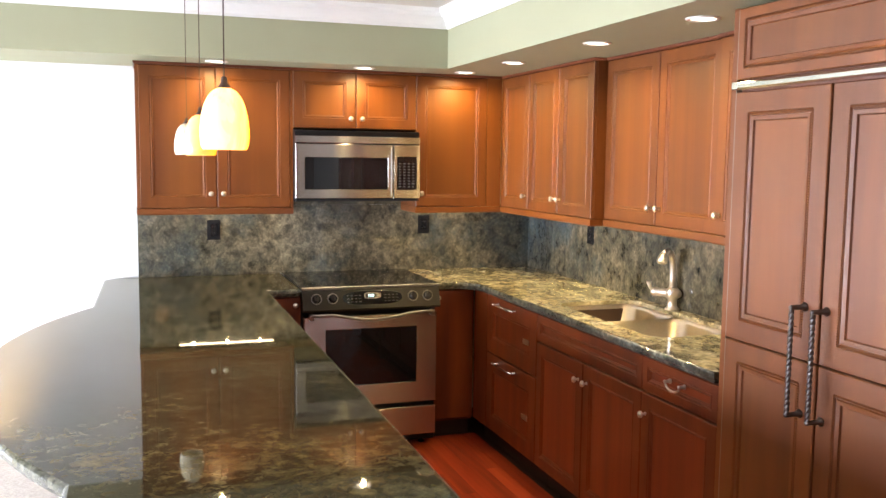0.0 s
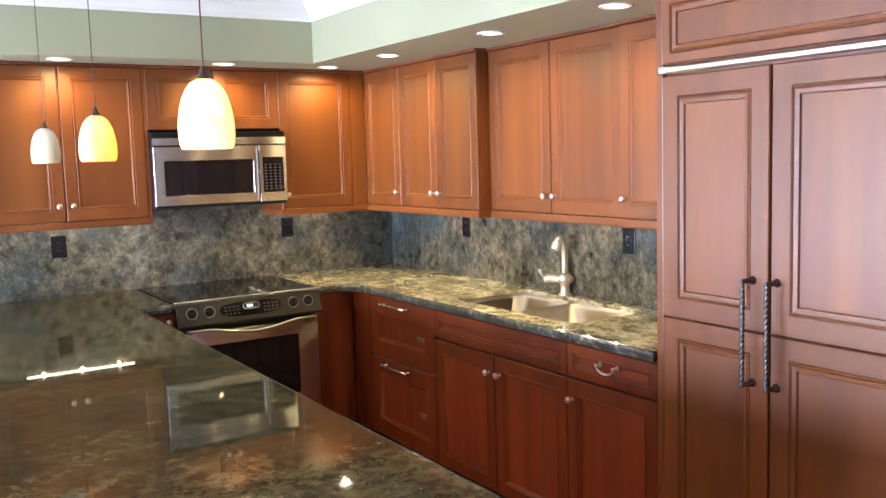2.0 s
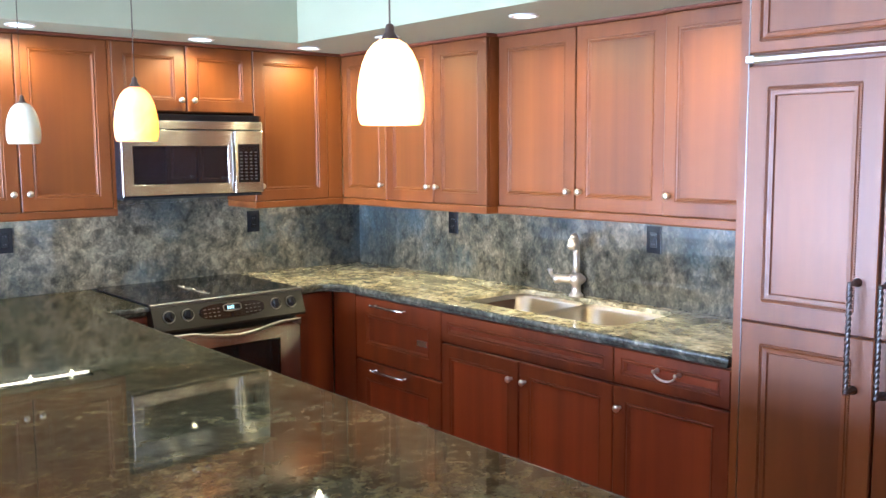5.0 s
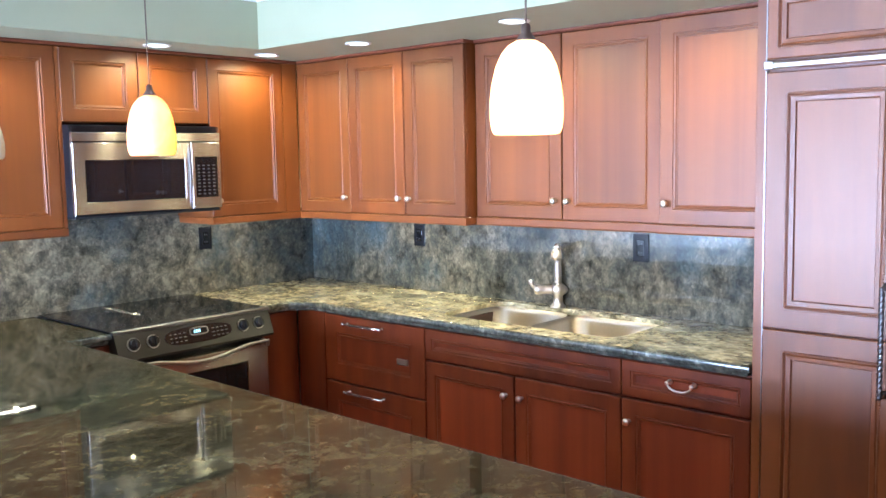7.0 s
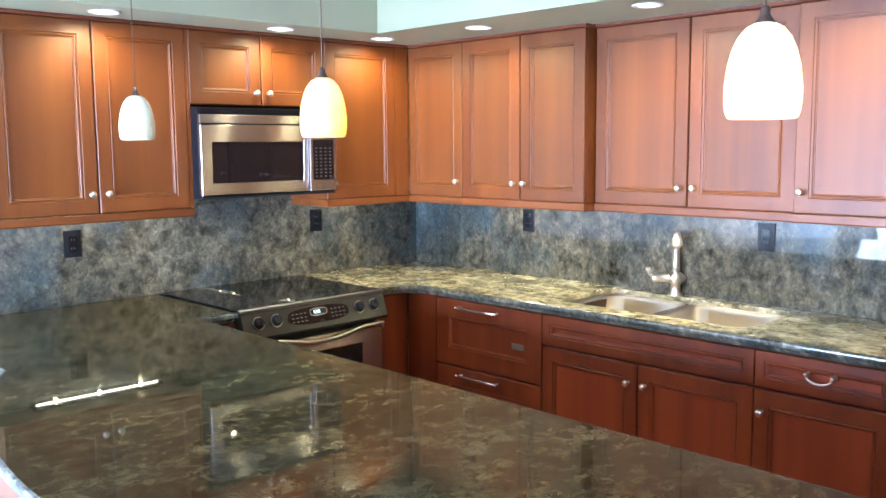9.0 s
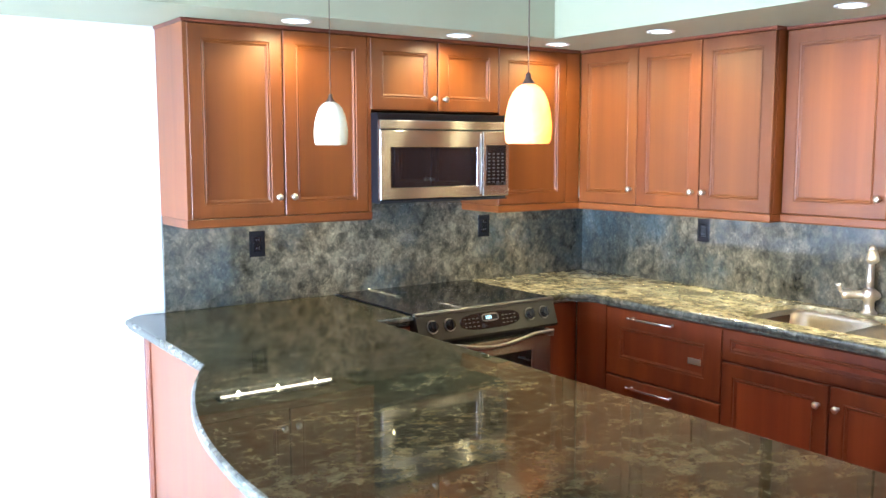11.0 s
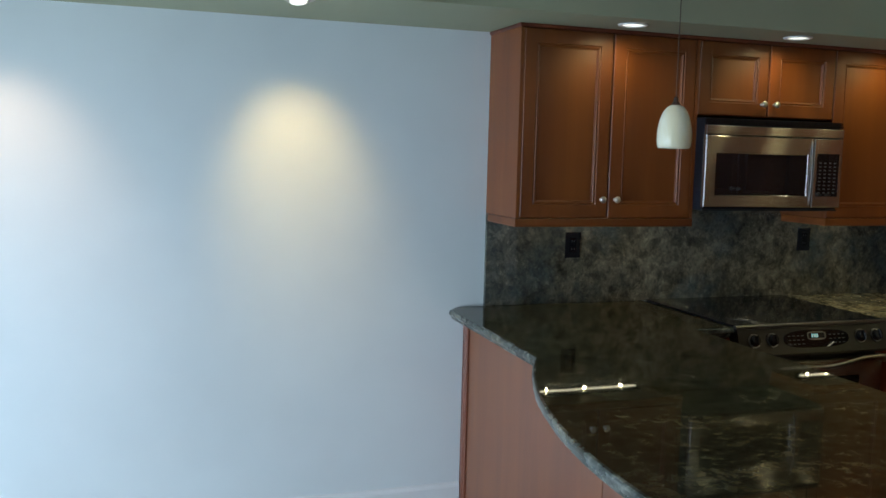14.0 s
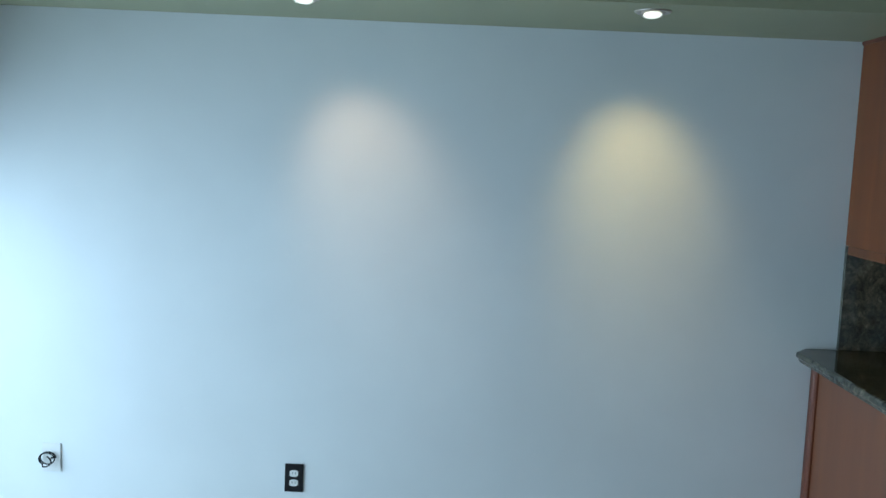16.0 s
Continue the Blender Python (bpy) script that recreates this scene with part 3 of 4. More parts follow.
rings(bm, [[(x, y, z) for x, z in ((-0.017, 0.873), (-0.060, 0.873), (-0.060, 0.866), (-0.042, 0.858), (-0.030, 0.842), (-0.017, 0.838))] for y in (-0.05, -3.66)])
part("support_moulding", bm, WOOD_H, c)


# ---- refrigerator ----
def beads(bm, w, h, s, y, pitch=0.0075):
    for x0, z0, x1, z1 in ((s, s, w - s, s), (s, h - s, w - s, h - s), (s, s, s, h - s), (w - s, s, w - s, h - s)):
        length = abs(x1 - x0) + abs(z1 - z0)
        n = int(length / pitch)
        for k in range(n):
            f = (k + 0.5) / n
            cx, cz = x0 + (x1 - x0) * f, z0 + (z1 - z0) * f
            r = 0.0033
            v = [bm.verts.new(p) for p in ((cx - r, y, cz - r), (cx + r, y, cz - r), (cx + r, y, cz + r), (cx - r, y, cz + r))]
            q = [bm.verts.new(p) for p in ((cx - r / 2, y - r, cz - r / 2), (cx + r / 2, y - r, cz - r / 2), (cx + r / 2, y - r, cz + r / 2), (cx - r / 2, y - r, cz + r / 2))]
            bm.faces.new(q)
            for j in range(4):
                bm.faces.new((v[j], v[(j + 1) % 4], q[(j + 1) % 4], q[j]))


def beaded(parent, name, x0, z0, x1, z1, stile, label=""):
    d = framed(parent, name, x0, z0, x1, z1, stile=stile, thick=0.022, mat=WOOD_APPLIANCE, label=label, wide=True)
    bm = bmesh.new()
    w, h = x1 - x0 - 0.003, z1 - z0 - 0.003
    beads(bm, w, h, stile - 0.006, 0.0)
    part("beading", bm, WOOD_V, d, "beaded moulding round the panel")
    return d


def twisted(parent, x, z0, z1):
    """A rope-twist pull on two posts."""
    bm = bmesh.new()
    n, seg = 90, 12
    loops = []
    for k in range(n + 1):
        f = k / n
        end = min(f, 1 - f)
        r = 0.0068 if end > 0.04 else 0.0058
        z = z0 + (z1 - z0) * f
        tw = f * math.pi * 13
        loops.append([(r * (1 + (0.26 * math.cos(3 * a) if end > 0.04 else 0)) * math.cos(a + tw), -0.048 + r * (1 + (0.26 * math.cos(3 * a) if end > 0.04 else 0)) * math.sin(a + tw), z) for a in [2 * math.pi * j / seg for j in range(seg)]])
    rings(bm, loops)
    for z in (z0 + 0.006, z1 - 0.006):
        lathe(bm, [(0.013, 0), (0.0135, 0.003), (0.008, 0.008), (0.0068, 0.04), (0.0078, 0.048), (0.005, 0.055)], 14, Matrix.Translation((0, 0, z)) @ ACROSS)
    return part("handle", bm, PEWTER, parent, "dark metal rope-twist handle", m=pose(x, 0, 0), smooth=True)


FRX, FRY = -0.622, -2.935
fr = thing("refrigerator", EAST(FRX, FRY), "built-in refrigerator with beaded cherry panels and twisted handles", "refrigerator")
part("body", boxed((0, 0.023, 0.10), (0.915, 0.62, 2.098)), WOOD_DARK, fr)
part("toe_kick", boxed((0, 0.08, 0.0), (0.915, 0.62, 0.099)), KICK, fr)
for x0, x1, hx in ((0.0, 0.420, 0.362), (0.426, 0.915, 0.022)):
    up = beaded(fr, "door", x0, 1.043, x1, 1.835, 0.072)
    lo = beaded(fr, "lower_front", x0, 0.115, x1, 1.041, 0.072)
    twisted(up, hx, 0.878 - 1.043, 1.205 - 1.043)
beaded(fr, "grille_panel", 0, 1.872, 0.915, 2.095, 0.040)
bm = bmesh.new()
rings(bm, [[(x, y, z) for y, z in ((0.02, 1.841), (-0.012, 1.841), (-0.018, 1.846), (-0.018, 1.858), (-0.012, 1.864), (0.02, 1.864))] for x in (0.028, 0.915)])
part("trim_bar", bm, CHROME, fr, "polished metal trim bar", smooth=False)
part("hinge_cover", boxed((-0.003, -0.016, 1.840), (0.026, 0.02, 1.866), 0.003), CHROME, fr)
part("edge_strip", boxed((-0.0035, 0.004, 0.10), (-0.0005, 0.03, 2.095)), HANDLE_STEEL, fr, "thin bright metal edge strip")
c = thing("end_gable", EAST(FRX + 0.008, -2.902), "cherry end panel between counter and refrigerator", "cabinet panel")
part("board", boxed((0, 0, 0.0), (0.030, 0.61, 2.098), 0.001), WOOD_V, c)

# ---- range ----
RX0, RX1 = -1.622, -0.869
RW = RX1 - RX0
rg = thing("range", pose(RX0, -0.692, 0), "stainless electric range with black glass cooktop", "range")
part("body", boxed((0.002, 0.03, 0.03), (RW - 0.002, 0.63, 0.905)), BLUE_BLACK, rg)
bm = boxed((-0.006, -0.006, 0.9155), (RW + 0.006, 0.664, 0.922), 0.002)
part("cooktop", bm, BLACK_GLASS, rg, "black glass cooktop")
bm = bmesh.new()
rings(bm, [[(x, y, z) for y, z in ((0.004, 0.9225), (-0.010, 0.9225), (-0.016, 0.918), (-0.016, 0.909), (0.004, 0.909))] for x in (-0.007, RW + 0.007)])
part("front_trim", bm, PEWTER, rg)
bm = bmesh.new()
rings(bm, [[(x, y, z) for y, z in ((0.03, 0.908), (-0.013, 0.908), (-0.050, 0.806), (-0.046, 0.795), (0.03, 0.795))] for x in (-0.004, RW + 0.004)])
cp = part("control_panel", bm, CONTROL, rg, "dark sloping control panel")
SL = Matrix.Translation((0, -0.0315, 0.857)) @ pose(0, 0, 0, 90 - 19.9, 0, 0)


def on_slope(x, z, out=0.0):
    """From the panel's middle: x from the left, z up the slope."""
    return SL @ Matrix.Translation((x, z, out))


for kx in (0.070, 0.158, RW - 0.150, RW - 0.066):
    bm = bmesh.new()
    lathe(bm, [(0.027, 0.0), (0.027, 0.003), (0.021, 0.005), (0.0205, 0.018), (0.017, 0.022), (0.004, 0.023)], 20)
    box(bm, (-0.004, -0.020, 0.018), (0.004, 0.020, 0.031), 0.0015)
    k = part("dial", bm, BLACK, cp, "black dial with chrome ring", m=on_slope(kx, 0.005, 0.0005), smooth=False)
    bm = bmesh.new()
    lathe(bm, [(0.0275, 0.0005), (0.029, 0.0005), (0.029, 0.004), (0.0275, 0.004)], 24)
    part("dial_ring", bm, PEWTER, k)
bm = bmesh.new()
pts = [(0.165 * math.copysign(abs(math.cos(a)) ** 0.7, math.cos(a)), 0.037 * math.copysign(abs(math.sin(a)) ** 0.7, math.sin(a))) for a in [2 * math.pi * k / 36 for k in range(36)]]
rings(bm, [[(x, y, 0.0005) for x, y in pts], [(x * 0.99, y * 0.97, 0.0025) for x, y in pts]])
kp = part("keypad", bm, BLACK_GLASS, cp, m=on_slope(RW * 0.5, 0.003))
bm = bmesh.new()
for sx in (-1, 1):
    for i in range(4):
        for j in range(3):
            box(bm, (sx * (0.07 + i * 0.022) - 0.006, -0.022 + j * 0.017, 0.0026), (sx * (0.07 + i * 0.022) + 0.006, -0.018 + j * 0.017, 0.0032))
part("key_marks", bm, GREY_MARK, kp, kind="stuff")
bm = bmesh.new()
o = [(0.046 * math.copysign(abs(math.cos(a)) ** 0.6, math.cos(a)), 0.018 * math.copysign(abs(math.sin(a)) ** 0.6, math.sin(a))) for a in [2 * math.pi * k / 28 for k in range(28)]]
rings(bm, [[(x, y + 0.012, 0.0026) for x, y in o], [(x, y + 0.012, 0.006) for x, y in o], [(x * 0.93, y * 0.84 + 0.012, 0.006) for x, y in o], [(x * 0.93, y * 0.84 + 0.012, 0.0028) for x, y in o]], cap1=False)
part("display_ring", bm, PEWTER, kp)
part("display", boxed((-0.040, 0.001, 0.0026), (0.040, 0.023, 0.0038)), BLACK, kp)
bm = bmesh.new()
for x in (-0.024, -0.014, -0.006, 0.002):
    box(bm, (x, 0.005, 0.0039), (x + 0.005, 0.019, 0.0044))
part("display_digits", bm, CYAN_GLOW, kp, "unreadable cyan digits")
bm = bmesh.new()
dw, dh = RW - 0.012, 0.502
rings(bm, [rect(0, 0, dw, dh, 0, 0.045), rect(0, 0, dw, dh, 0, 0.004), rect(0, 0, dw, dh, 0.004, 0), [(0.115, 0, 0.115), (dw - 0.115, 0, 0.115), (dw - 0.115, 0, dh - 0.072), (0.115, 0, dh - 0.072)], [(0.118, 0.006, 0.118), (dw - 0.118, 0.006, 0.118), (dw - 0.118, 0.006, dh - 0.075), (0.118, 0.006, dh - 0.075)]], cap1=False)
od = part("oven_door", bm, STEEL, rg, "brushed steel oven door", m=pose(0.006, -0.018, 0.262))
part("oven_window", boxed((0.117, 0.004, 0.117), (dw - 0.117, 0.010, dh - 0.074)), BLACK_GLASS, od, "dark glass oven window")
bm = bmesh.new()
pts = [(0.03 + (dw - 0.06) * k / 24, -0.045 - 0.012 * math.sin(math.pi * k / 24), dh + 0.014 - 0.030 * math.sin(math.pi * min(max((k - 4) / 16, 0), 1)) ** 1.2) for k in range(25)]
tube(bm, pts, 0.0078, 12, 1.2)
for x in (0.035, dw - 0.035):
    box(bm, (x - 0.010, -0.046, dh - 0.012), (x + 0.010, 0.001, dh + 0.018), 0.003)
part("handle", bm, HANDLE_STEEL, od, "bowed steel oven handle", smooth=True)
part("drawer", boxed((0.006, -0.016, 0.075), (RW - 0.006, 0.028, 0.235), 0.004), STEEL, rg, "brushed steel storage drawer")
for x in (0.06, RW - 0.06):
    for y in (0.08, 0.56):
        bm = bmesh.new()
        lathe(bm, [(0.018, 0.0), (0.018, 0.006), (0.010, 0.008), (0.010, 0.031)], 12, Matrix.Translation((x, y, 0)))
        part("foot", bm, BLACK, rg)
for cx, cy, r in ((0.19, 0.17, 0.11), (0.56, 0.17, 0.085), (0.20, 0.47, 0.085), (0.56, 0.46, 0.11)):
    for q in (r, r * 0.6):
        lp = [[(cx + (q + d) * math.cos(2 * math.pi * k / 40), cy + (q + d) * math.sin(2 * math.pi * k / 40), z) for k in range(40)] for d, z in ((-0.0008, 0.9221), (-0.0008, 0.9224), (0.0008, 0.9224), (0.0008, 0.9221))]
        bm = bmesh.new()
        rings(bm, lp + [lp[0]], cap0=False, cap1=False)
        part("burner_ring", bm, BURNER_MARK, rg)

# ---- microwave ----
MX0, MW, MZ0 = -1.607, 0.722, 1.372
mw = thing("microwave", pose(MX0, -0.407, MZ0), "stainless over-the-range microwave above the cooktop", "microwave")
part("body", boxed((-0.0, 0.022, 0.0), (MW - 0.004, 0.385, 0.389)), BLUE_BLACK, mw)
bm = bmesh.new()
for k in range(5):
    box(bm, (0.004, 0.002 + 0.001 * k, 0.361 + k * 0.0052), (MW - 0.004, 0.022, 0.3645 + k * 0.0052))
part("vent_grille", bm, BLACK, mw, "black slatted vent")
part("top_panel", boxed((0, 0, 0.318), (MW, 0.0215, 0.357), 0.003), STEEL, mw)
DWM = 0.562
bm = bmesh.new()
rings(bm, [rect(0, 0, DWM, 0.306, 0, 0.021), rect(0, 0, DWM, 0.306, 0, 0.003), rect(0, 0, DWM, 0.306, 0.003, 0), [(0.052, 0, 0.050), (DWM - 0.030, 0, 0.050), (DWM - 0.030, 0, 0.232), (0.052, 0, 0.232)], [(0.055, 0.004, 0.053), (DWM - 0.033, 0.004, 0.053), (DWM - 0.033, 0.004, 0.229), (0.055, 0.004, 0.229)]], cap1=False)
md = part("door", bm, STEEL, mw, "brushed steel microwave door", m=pose(0, 0, 0.008))
part("window", boxed((0.054, 0.003, 0.052), (DWM - 0.032, 0.008, 0.230)), BLACK_GLASS, md, "dark microwave window")
bm = bmesh.new()
tube(bm, [(DWM - 0.012, -0.001 - 0.006 * math.sin(math.pi * k / 12), 0.012 + 0.282 * k / 12) for k in range(13)], 0.0035, 10, 0.8)
part("handle", bm, HANDLE_STEEL, md, smooth=True)
bm = bmesh.new()
c0, c1 = DWM + 0.003, MW
rings(bm, [rect(c0, 0, c1, 0.306, 0, 0.021), rect(c0, 0, c1, 0.306, 0, 0.003), rect(c0, 0, c1, 0.306, 0.003, 0)])
mc = part("control_section", bm, STEEL, mw, m=pose(0, 0, 0.008))
part("keypad", boxed((c0 + 0.018, -0.002, 0.050), (c1 - 0.020, 0.002, 0.240), 0.0008), BLACK_GLASS, mc, "black microwave keypad")
bm = bmesh.new()
for j in range(9):
    for i in range(4):
        box(bm, (c0 + 0.028 + i * 0.027, -0.0028, 0.064 + j * 0.0165), (c0 + 0.040 + i * 0.027, -0.0019, 0.070 + j * 0.0165))
part("key_marks", bm, GREY_MARK, mc, kind="stuff")
part("bottom_trim", boxed((0.004, 0.012, -0.008), (MW - 0.004, 0.38, -0.0005)), MATTE_BLACK, mw)

# ---- sink and faucet ----
sk = thing("sink", pose(-0.315, -1.875, 0.894), "undermounted stainless double-bowl sink in the granite", "sink")


def bowl(name, x0, y0, x1, y1, depth, parent):
    bm = bmesh.new()
    ox, oy = -0.315, -1.875
    lv = [(0.0035, 0.0), (0.0, 0.0), (-0.003, -0.02), (-0.010, -depth + 0.035), (-0.022, -depth + 0.010), (-0.045, -depth)]
    loops = []
    for inset, z in lv:
        r = max(0.080 + inset * 0.6, 0.03)
        loops.append([(x - ox, y - oy, z) for x, y in rounded(x0 - inset, y0 - inset, x1 + inset, y1 + inset, r)])
    rings(bm, loops, cap0=False)
    b = part(name, bm, SINK_STEEL, parent, smooth=True)
    cx, cy = (x0 + x1) / 2 - ox, (y0 + y1) / 2 - oy
    bm = bmesh.new()
    lathe(bm, [(0.045, 0.0), (0.045, 0.003), (0.036, 0.003), (0.032, -0.002), (0.004, -0.002)], 20, Matrix.Translation((cx, cy, -depth + 0.0015)))
    part("drain", bm, CHROME, b)


bowl("bowl", *BOWL_1, 0.17, sk)
bowl("bowl", *BOWL_2, 0.20, sk)

fc = thing("faucet", pose(-0.056, -1.765, 0.914, 0, 0, 32) @ Matrix.Diagonal((1.12, 1.12, 1.03, 1)), "satin nickel single-handle gooseneck faucet behind the sink", "faucet")
bm = bmesh.new()
lathe(bm, [(0.030, 0.0), (0.030, 0.006), (0.024, 0.012), (0.020, 0.020), (0.019, 0.050), (0.028, 0.060), (0.030, 0.088), (0.024, 0.098), (0.0155, 0.106)], 24)
part("base", bm, NICKEL, fc, smooth=True)
bm = bmesh.new()
pts = [(0, 0, 0.10), (0, 0, 0.14), (-0.001, 0, 0.18), (-0.006, 0, 0.215), (-0.017, 0, 0.244), (-0.034, 0, 0.264), (-0.055, 0, 0.274), (-0.075, 0, 0.273), (-0.092, 0, 0.263)]
tube(bm, pts, [0.0155, 0.0145, 0.014, 0.0138, 0.0135, 0.0135, 0.0135, 0.014, 0.015], 16)
part("spout", bm, NICKEL, fc, smooth=True)
bm = bmesh.new()
lathe(bm, [(0.012, 0.012), (0.018, 0.004), (0.021, -0.010), (0.022, -0.028), (0.016, -0.036)], 18, Matrix.Translation((-0.100, 0, 0.256)) @ pose(0, 0, 0, 0, 28, 0))
part("spray_head", bm, NICKEL, fc, smooth=True)
bm = bmesh.new()
lathe(bm, [(0.004, -0.052), (0.014, -0.046), (0.022, -0.034), (0.024, -0.020), (0.019, 0.0), (0.019, 0.055), (0.022, 0.060), (0.022, 0.074), (0.016, 0.082), (0.004, 0.084)], 18, Matrix.Translation((0, 0.012, 0.076)) @ pose(0, 0, 0, -90, 0, 0))
tube(bm, [(0, 0.088, 0.080), (-0.002, 0.100, 0.092), (-0.004, 0.106, 0.108), (-0.004, 0.108, 0.120)], [0.008, 0.007, 0.009, 0.011], 12)
part("lever", bm, NICKEL, fc, smooth=True)


# ---- outlets ----
def outlet(m, label, face, device, group):
    o = thing("outlet", m, label, "outlet", group)
    part("cover_plate", boxed((-0.037, -0.006, -0.058), (0.037, 0, 0.058), 0.002), face, o)
    bm = bmesh.new()
    if device == "duplex":
        for s in (-1, 1):
            pts = [(0.017 * math.copysign(min(abs(math.cos(a)) * 1.25, 1), math.cos(a)), 0.014 * math.sin(a) + s * 0.0195) for a in [2 * math.pi * k / 20 for k in range(20)]]
            rings(bm, [[(x, -0.006, z) for x, z in pts], [(x, -0.0085, z) for x, z in pts]])
        r = part("receptacle", bm, IVORY, o, "white receptacle faces")
        bm = bmesh.new()
        for s in (-1, 1):
            for x in (-0.006, 0.006):
                box(bm, (x - 0.001, -0.0092, s * 0.0195 - 0.002), (x + 0.001, -0.0083, s * 0.0195 + 0.006))
        part("slots", bm, BLACK, r, kind="stuff")
    else:
        box(bm, (-0.017, -0.0085, -0.033), (0.017, -0.0055, 0.033), 0.001)
        r = part("receptacle", bm, BLACK_GLASS, o)
        bm = bmesh.new()
        for s in (-1, 1):
            for x in (-0.006, 0.006):
                box(bm, (x - 0.0012, -0.0095, s * 0.019 - 0.004), (x + 0.0012, -0.0083, s * 0.019 + 0.004))
        part("slots", bm, GREY_MARK, r, kind="stuff")
    return o


for x, z in ((-2.021, 1.182), (-0.740, 1.20)):
    outlet(BACK(x, -0.0205, z), "black outlet on the granite backsplash", BLACK, "decora", "backsplash outlets")
for y in (-0.882, -2.165):
    outlet(EAST(-0.0205, y, 1.200), "black outlet on the granite backsplash", BLACK, "decora", "backsplash outlets")
outlet(BACK(-4.565, -0.001, 0.293), "black outlet plate with white sockets low on the white wall", BLACK, "duplex", "")
cb = thing("cable_outlet", BACK(-5.54, -0.001, 0.335), "white wall plate with a coiled dark cable", "cable")
part("cover_plate", boxed((-0.037, -0.006, -0.058), (0.037, 0, 0.058), 0.002), IVORY, cb)
bm = bmesh.new()
tube(bm, [(0.030 * math.cos(a) - 0.01, -0.012 - 0.012 * a / 6 - (0.02 if k > 30 else 0), 0.024 * math.sin(a)) for k, a in enumerate([2 * math.pi * j / 18 for j in range(40)])], 0.003, 8)
tube(bm, [(0.0, -0.006, 0.0), (0.01, -0.03, 0.004), (0.019, -0.014, 0.006)], 0.003, 8)
part("cable", bm, BLACK, cb, "coiled dark coaxial cable", smooth=True)


# ---- downlights ----
def downlight(x, y, label, wash=False, power=1.0, lean=0.0, tint=(1.0, 0.66, 0.28)):
    d = thing("downlight", pose(x, y, SOFFIT), label, "ceiling light", "recessed downlights")
    bm = bmesh.new()
    pf = [(0.060, -0.0005), (0.060, -0.003), (0.055, -0.006), (0.047, -0.006), (0.043, -0.002), (0.043, -0.0005)]
    lp = [[(r * math.cos(2 * math.pi * k / 32), r * math.sin(2 * math.pi * k / 32), z) for k in range(32)] for r, z in pf]
    rings(bm, lp + [lp[0]], cap0=False, cap1=False)
    part("trim_ring", bm, TRIM if not wash else NICKEL, d, smooth=True)
    bm = bmesh.new()
    if wash:
        lathe(bm, [(0.042, -0.0006), (0.041, -0.005), (0.040, -0.010), (0.030, -0.0101)], 24, pose(0, 0, 0, -14, 0, 0))
        part("eyeball", bm, NICKEL, d, smooth=True)
        bm = bmesh.new()
        lathe(bm, [(0.030, -0.0125), (0.020, -0.0135)], 20, pose(0, 0.006, 0, -14, 0, 0))
        part("bulb", bm, CAN_GLOW, d)
        lamp("wash_lamp", "SPOT", look((x, y + 0.01, SOFFIT - 0.03), (x + lean, 0.0, 1.50)), WASH_POWER * power * 1.05, tint, spot=radians(60), blend=1.0, soft=0.09)
    else:
        lathe(bm, [(0.042, -0.0008), (0.034, -0.0025), (0.010, -0.0035)], 24)
        part("bulb", bm, CAN_GLOW, d)
        lamp("can_lamp", "SPOT", look((x, y, SOFFIT - 0.012), (x + 0.0001, y, 0.5)), CAN_POWER * power, WARM, spot=radians(168), blend=0.7, soft=0.014)


for x in (-2.03, -1.235, -0.645):
    downlight(x, -0.483, "white-trimmed recessed downlight, lit, in the soffit", power=1.12)
for x, y in ((-0.60, -1.082), (-0.59, -1.945), (-0.58, -2.68)):
    downlight(x, y, "white-trimmed recessed downlight, lit, in the soffit")
downlight(-3.352, -0.482, "metal eyeball downlight aimed at the white wall", True, 1.0, 0.08)
downlight(-4.50, -0.478, "metal eyeball downlight aimed at the white wall", True, 0.75, 0.20, (1.0, 0.64, 0.44))


# ---- under-cabinet lights ----
def under_light(m, length, label, power=1.0, bulbs=3):
    u = thing("undercabinet_light", m, label, "light fixture", "undercabinet lights")
    part("housing", boxed((-length / 2, -0.03, -0.018), (length / 2, 0.03, 0), 0.002), BLACK, u)
    part("lens", boxed((-length / 2 + 0.015, -0.006, -0.0205), (length / 2 - 0.015, 0.006, -0.0185)), BAR_GLOW, u, "long lit lens")
    for k in range(bulbs):
        x = (k - (bulbs - 1) / 2) * length / bulbs
        bm = bmesh.new()
        lathe(bm, [(0.0065, -0.0206), (0.0065, -0.0212), (0.0045, -0.0222), (0.0015, -0.0226)], 12, Matrix.Translation((x, 0, 0)))
        part("bulb", bm, BULB_GLOW, u, smooth=True)
        lamp("undercabinet_lamp", "SPOT", m @ Matrix.Translation((x, 0, -0.0235)) @ pose(0, 0, 0, -42, 0, 0), UNDER_POWER * 4 * power / bulbs, WARM, spot=radians(145), blend=0.6, soft=0.006)


under_light(BACK(-1.955, -0.065, 1.3265), 0.57, "lit strip light under the cabinet by the bar", 1.7)
under_light(BACK(-0.60, -0.09, 1.3265), 0.35, "lit strip light under the corner cabinet", 0.7)
under_light(EAST(-0.09, -1.05, 1.3265), 0.60, "lit strip light under the proud cabinet", 3.6)
under_light(EAST(-0.20, -1.95, 1.3265), 0.55, "lit strip light under the sink cabinet", 4.8)


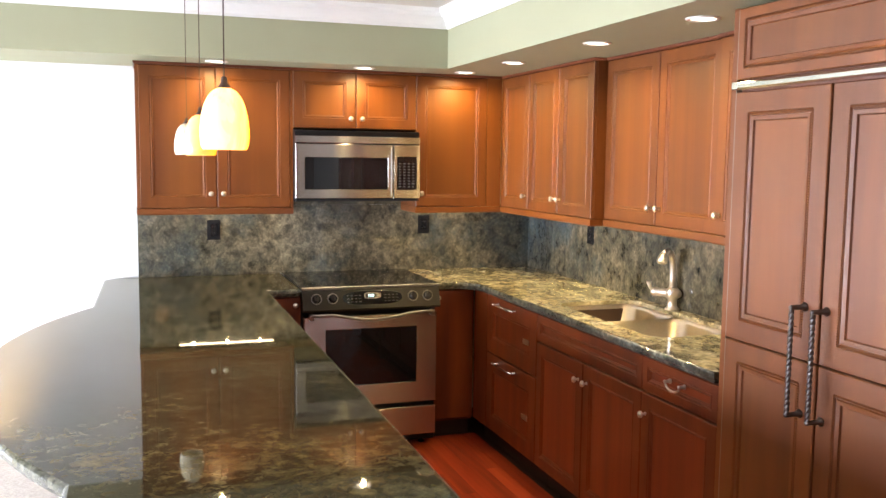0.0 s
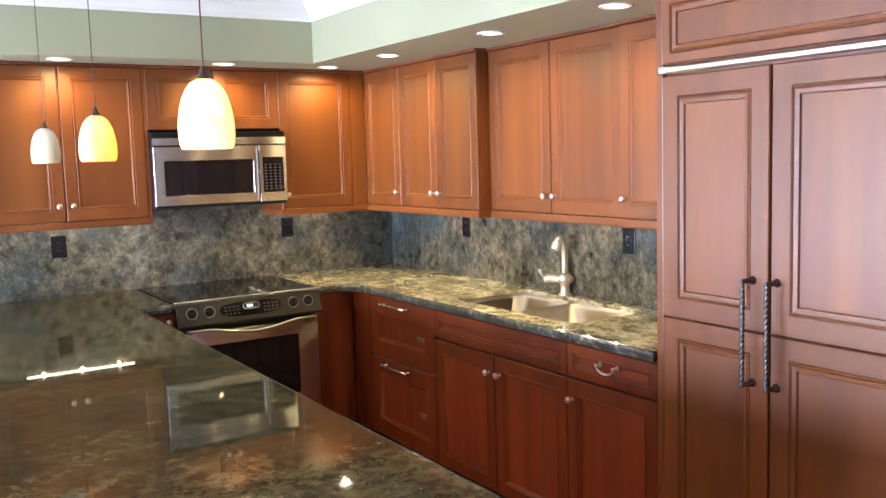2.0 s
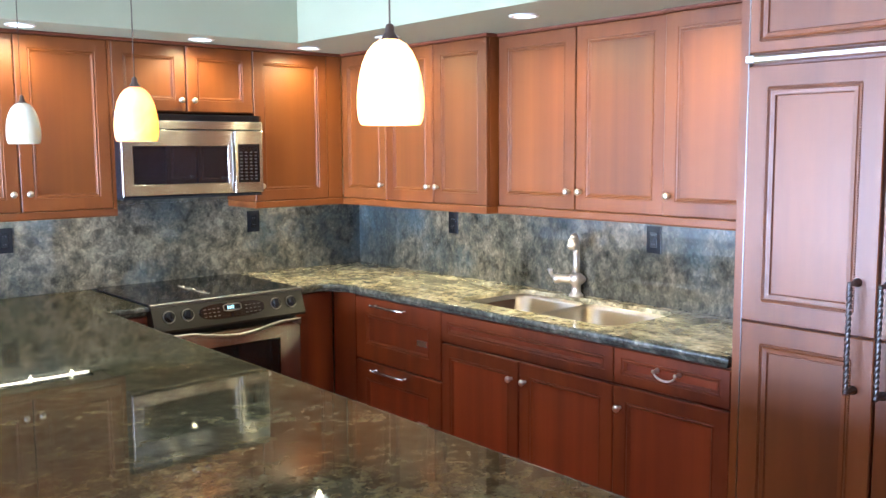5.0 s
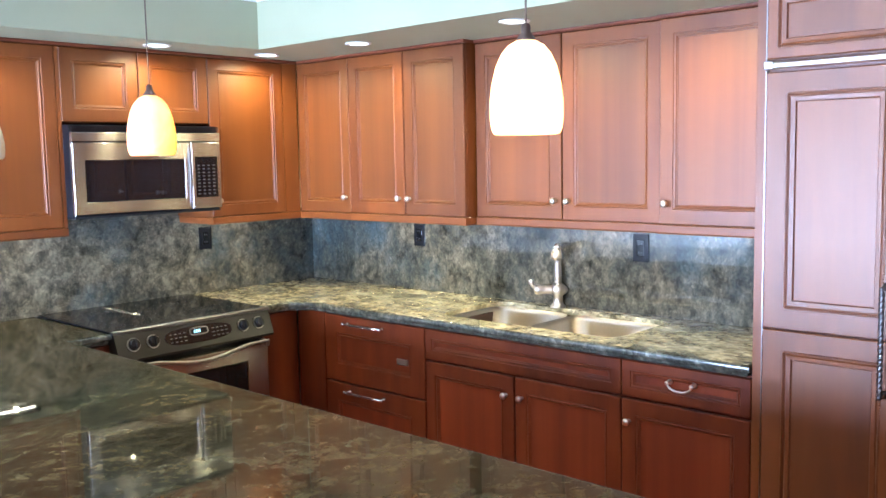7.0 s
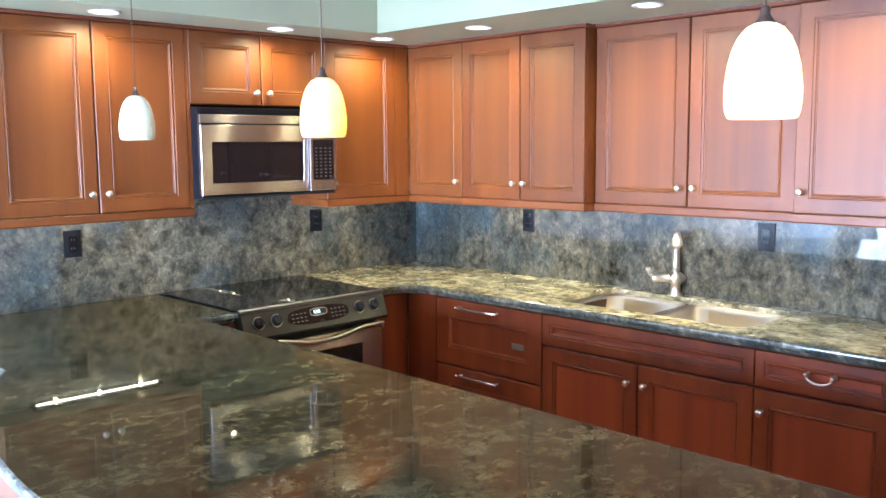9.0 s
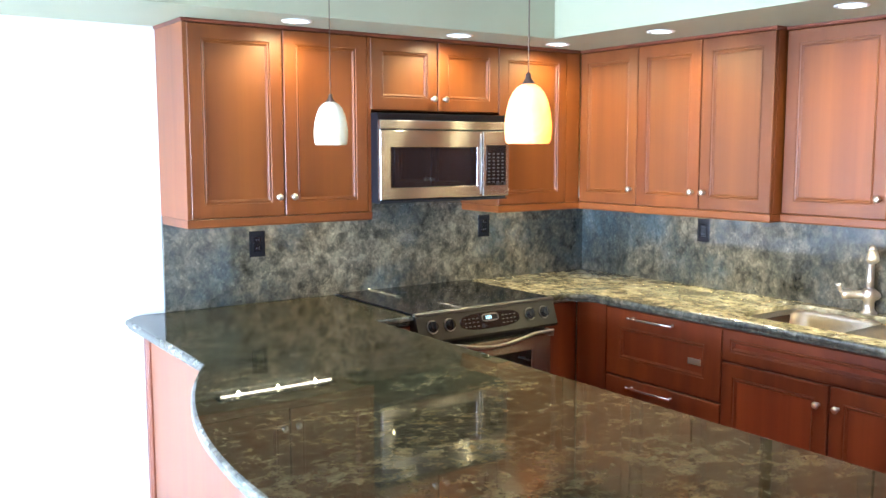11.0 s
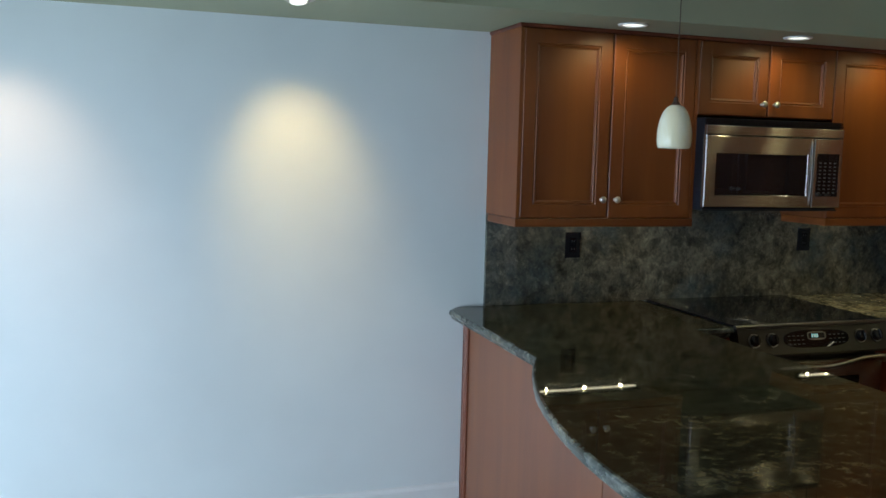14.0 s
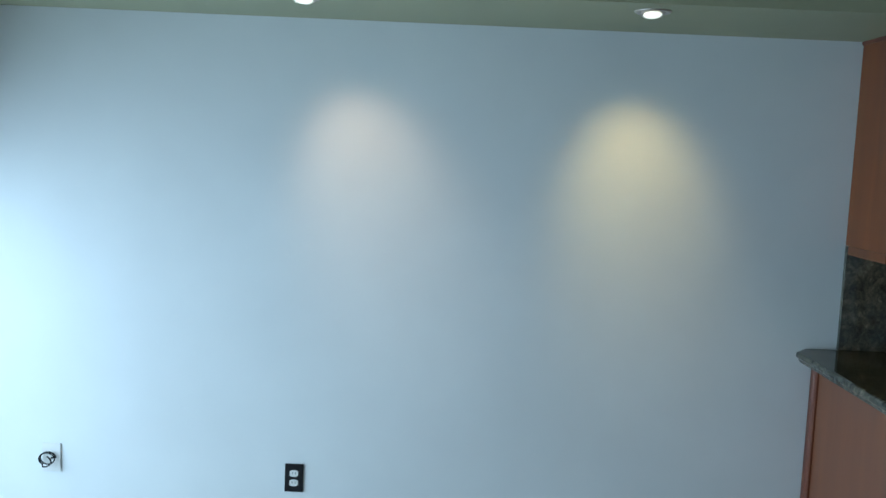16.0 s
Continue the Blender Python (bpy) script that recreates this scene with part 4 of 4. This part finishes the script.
# ---- pendants ----
def pendant(x, y, z, shade_mat, label, power):
    p = thing("pendant_light", pose(x, y, CEIL), label, "pendant light", "pendants over the bar")
    bm = bmesh.new()
    lathe(bm, [(0.055, -0.0005), (0.055, -0.012), (0.045, -0.020), (0.010, -0.024)], 24)
    part("canopy", bm, BRONZE, p, smooth=False)
    bm = bmesh.new()
    tube(bm, [(0, 0, -0.02), (0, 0, z + 0.167 - CEIL)], 0.0016, 8)
    part("cord", bm, BRONZE, p)
    bm = bmesh.new()
    lathe(bm, [(0.002, 0.168), (0.006, 0.166), (0.0075, 0.162), (0.0075, 0.154), (0.011, 0.149), (0.0150, 0.143), (0.0145, 0.138)], 18, Matrix.Translation((0, 0, z - CEIL)))
    part("socket_cap", bm, BRONZE, p, "dark bronze cap", smooth=True)
    pf = [(0.016, 0.150), (0.028, 0.143), (0.039, 0.129), (0.048, 0.108), (0.054, 0.082), (0.0575, 0.052), (0.0575, 0.028), (0.0555, 0.010), (0.052, 0.002), (0.049, 0.0)]
    pf = [(r * 0.98, h * 0.94) for r, h in pf]
    pf += [(r - 0.003, h) for r, h in reversed(pf)]
    bm = bmesh.new()
    lp = [[(r * math.cos(2 * math.pi * k / 36), r * math.sin(2 * math.pi * k / 36), h) for k in range(36)] for r, h in pf]
    rings(bm, lp + [lp[0]], cap0=False, cap1=False)
    part("shade", bm, shade_mat, p, m=pose(0, 0, z - CEIL), smooth=True)
    if power:
        lamp("pendant_lamp", "SPOT", look((x, y, z + 0.012), (x, y + 0.0001, 0)), PENDANT_POWER * power, WARM, spot=radians(120), blend=0.6)


pendant(-2.218, -1.100, 1.615, SHADE_OFF, "unlit cream alabaster pendant near the back wall", 0)
pendant(-2.224, -2.105, 1.613, SHADE_LIT, "amber lit alabaster pendant over the bar's middle", 1)
pendant(-2.243, -3.230, 1.628, SHADE_BRIGHT, "bright lit alabaster pendant over the bar's end", 1)

# ---- kitchen floorboards ----
kf = thing("kitchen_floor", pose(0, 0, 0), "red hardwood floor in the kitchen aisle", "floor", kind="structure")
rng = random.Random(4)
plank_mesh = {}
y_end = ROOM_S + 0.01
for row in range(30):
    x0 = -2.4575 + row * 0.0818
    # the aisle runs up to the range; beside the bar and the refrigerator the boards begin past their ends
    y = -0.55 if -1.9 < x0 < -0.6 else -3.87
    while y > y_end:
        length = rng.choice((0.6, 0.9, 1.2, 1.5))
        if length not in plank_mesh:
            part("plank", boxed((0.0008, -length + 0.0008, -0.011), (0.0817, 0, 0.0), 0.0006), FLOOR_WOOD, kf)
            ob = kf.children[-1]
            plank_mesh[length] = ob.data
        else:
            ob = new("plank", plank_mesh[length])
            ob.parent = kf
        ob.location = (x0, y, rng.uniform(-0.0004, 0.0004))
        y -= length
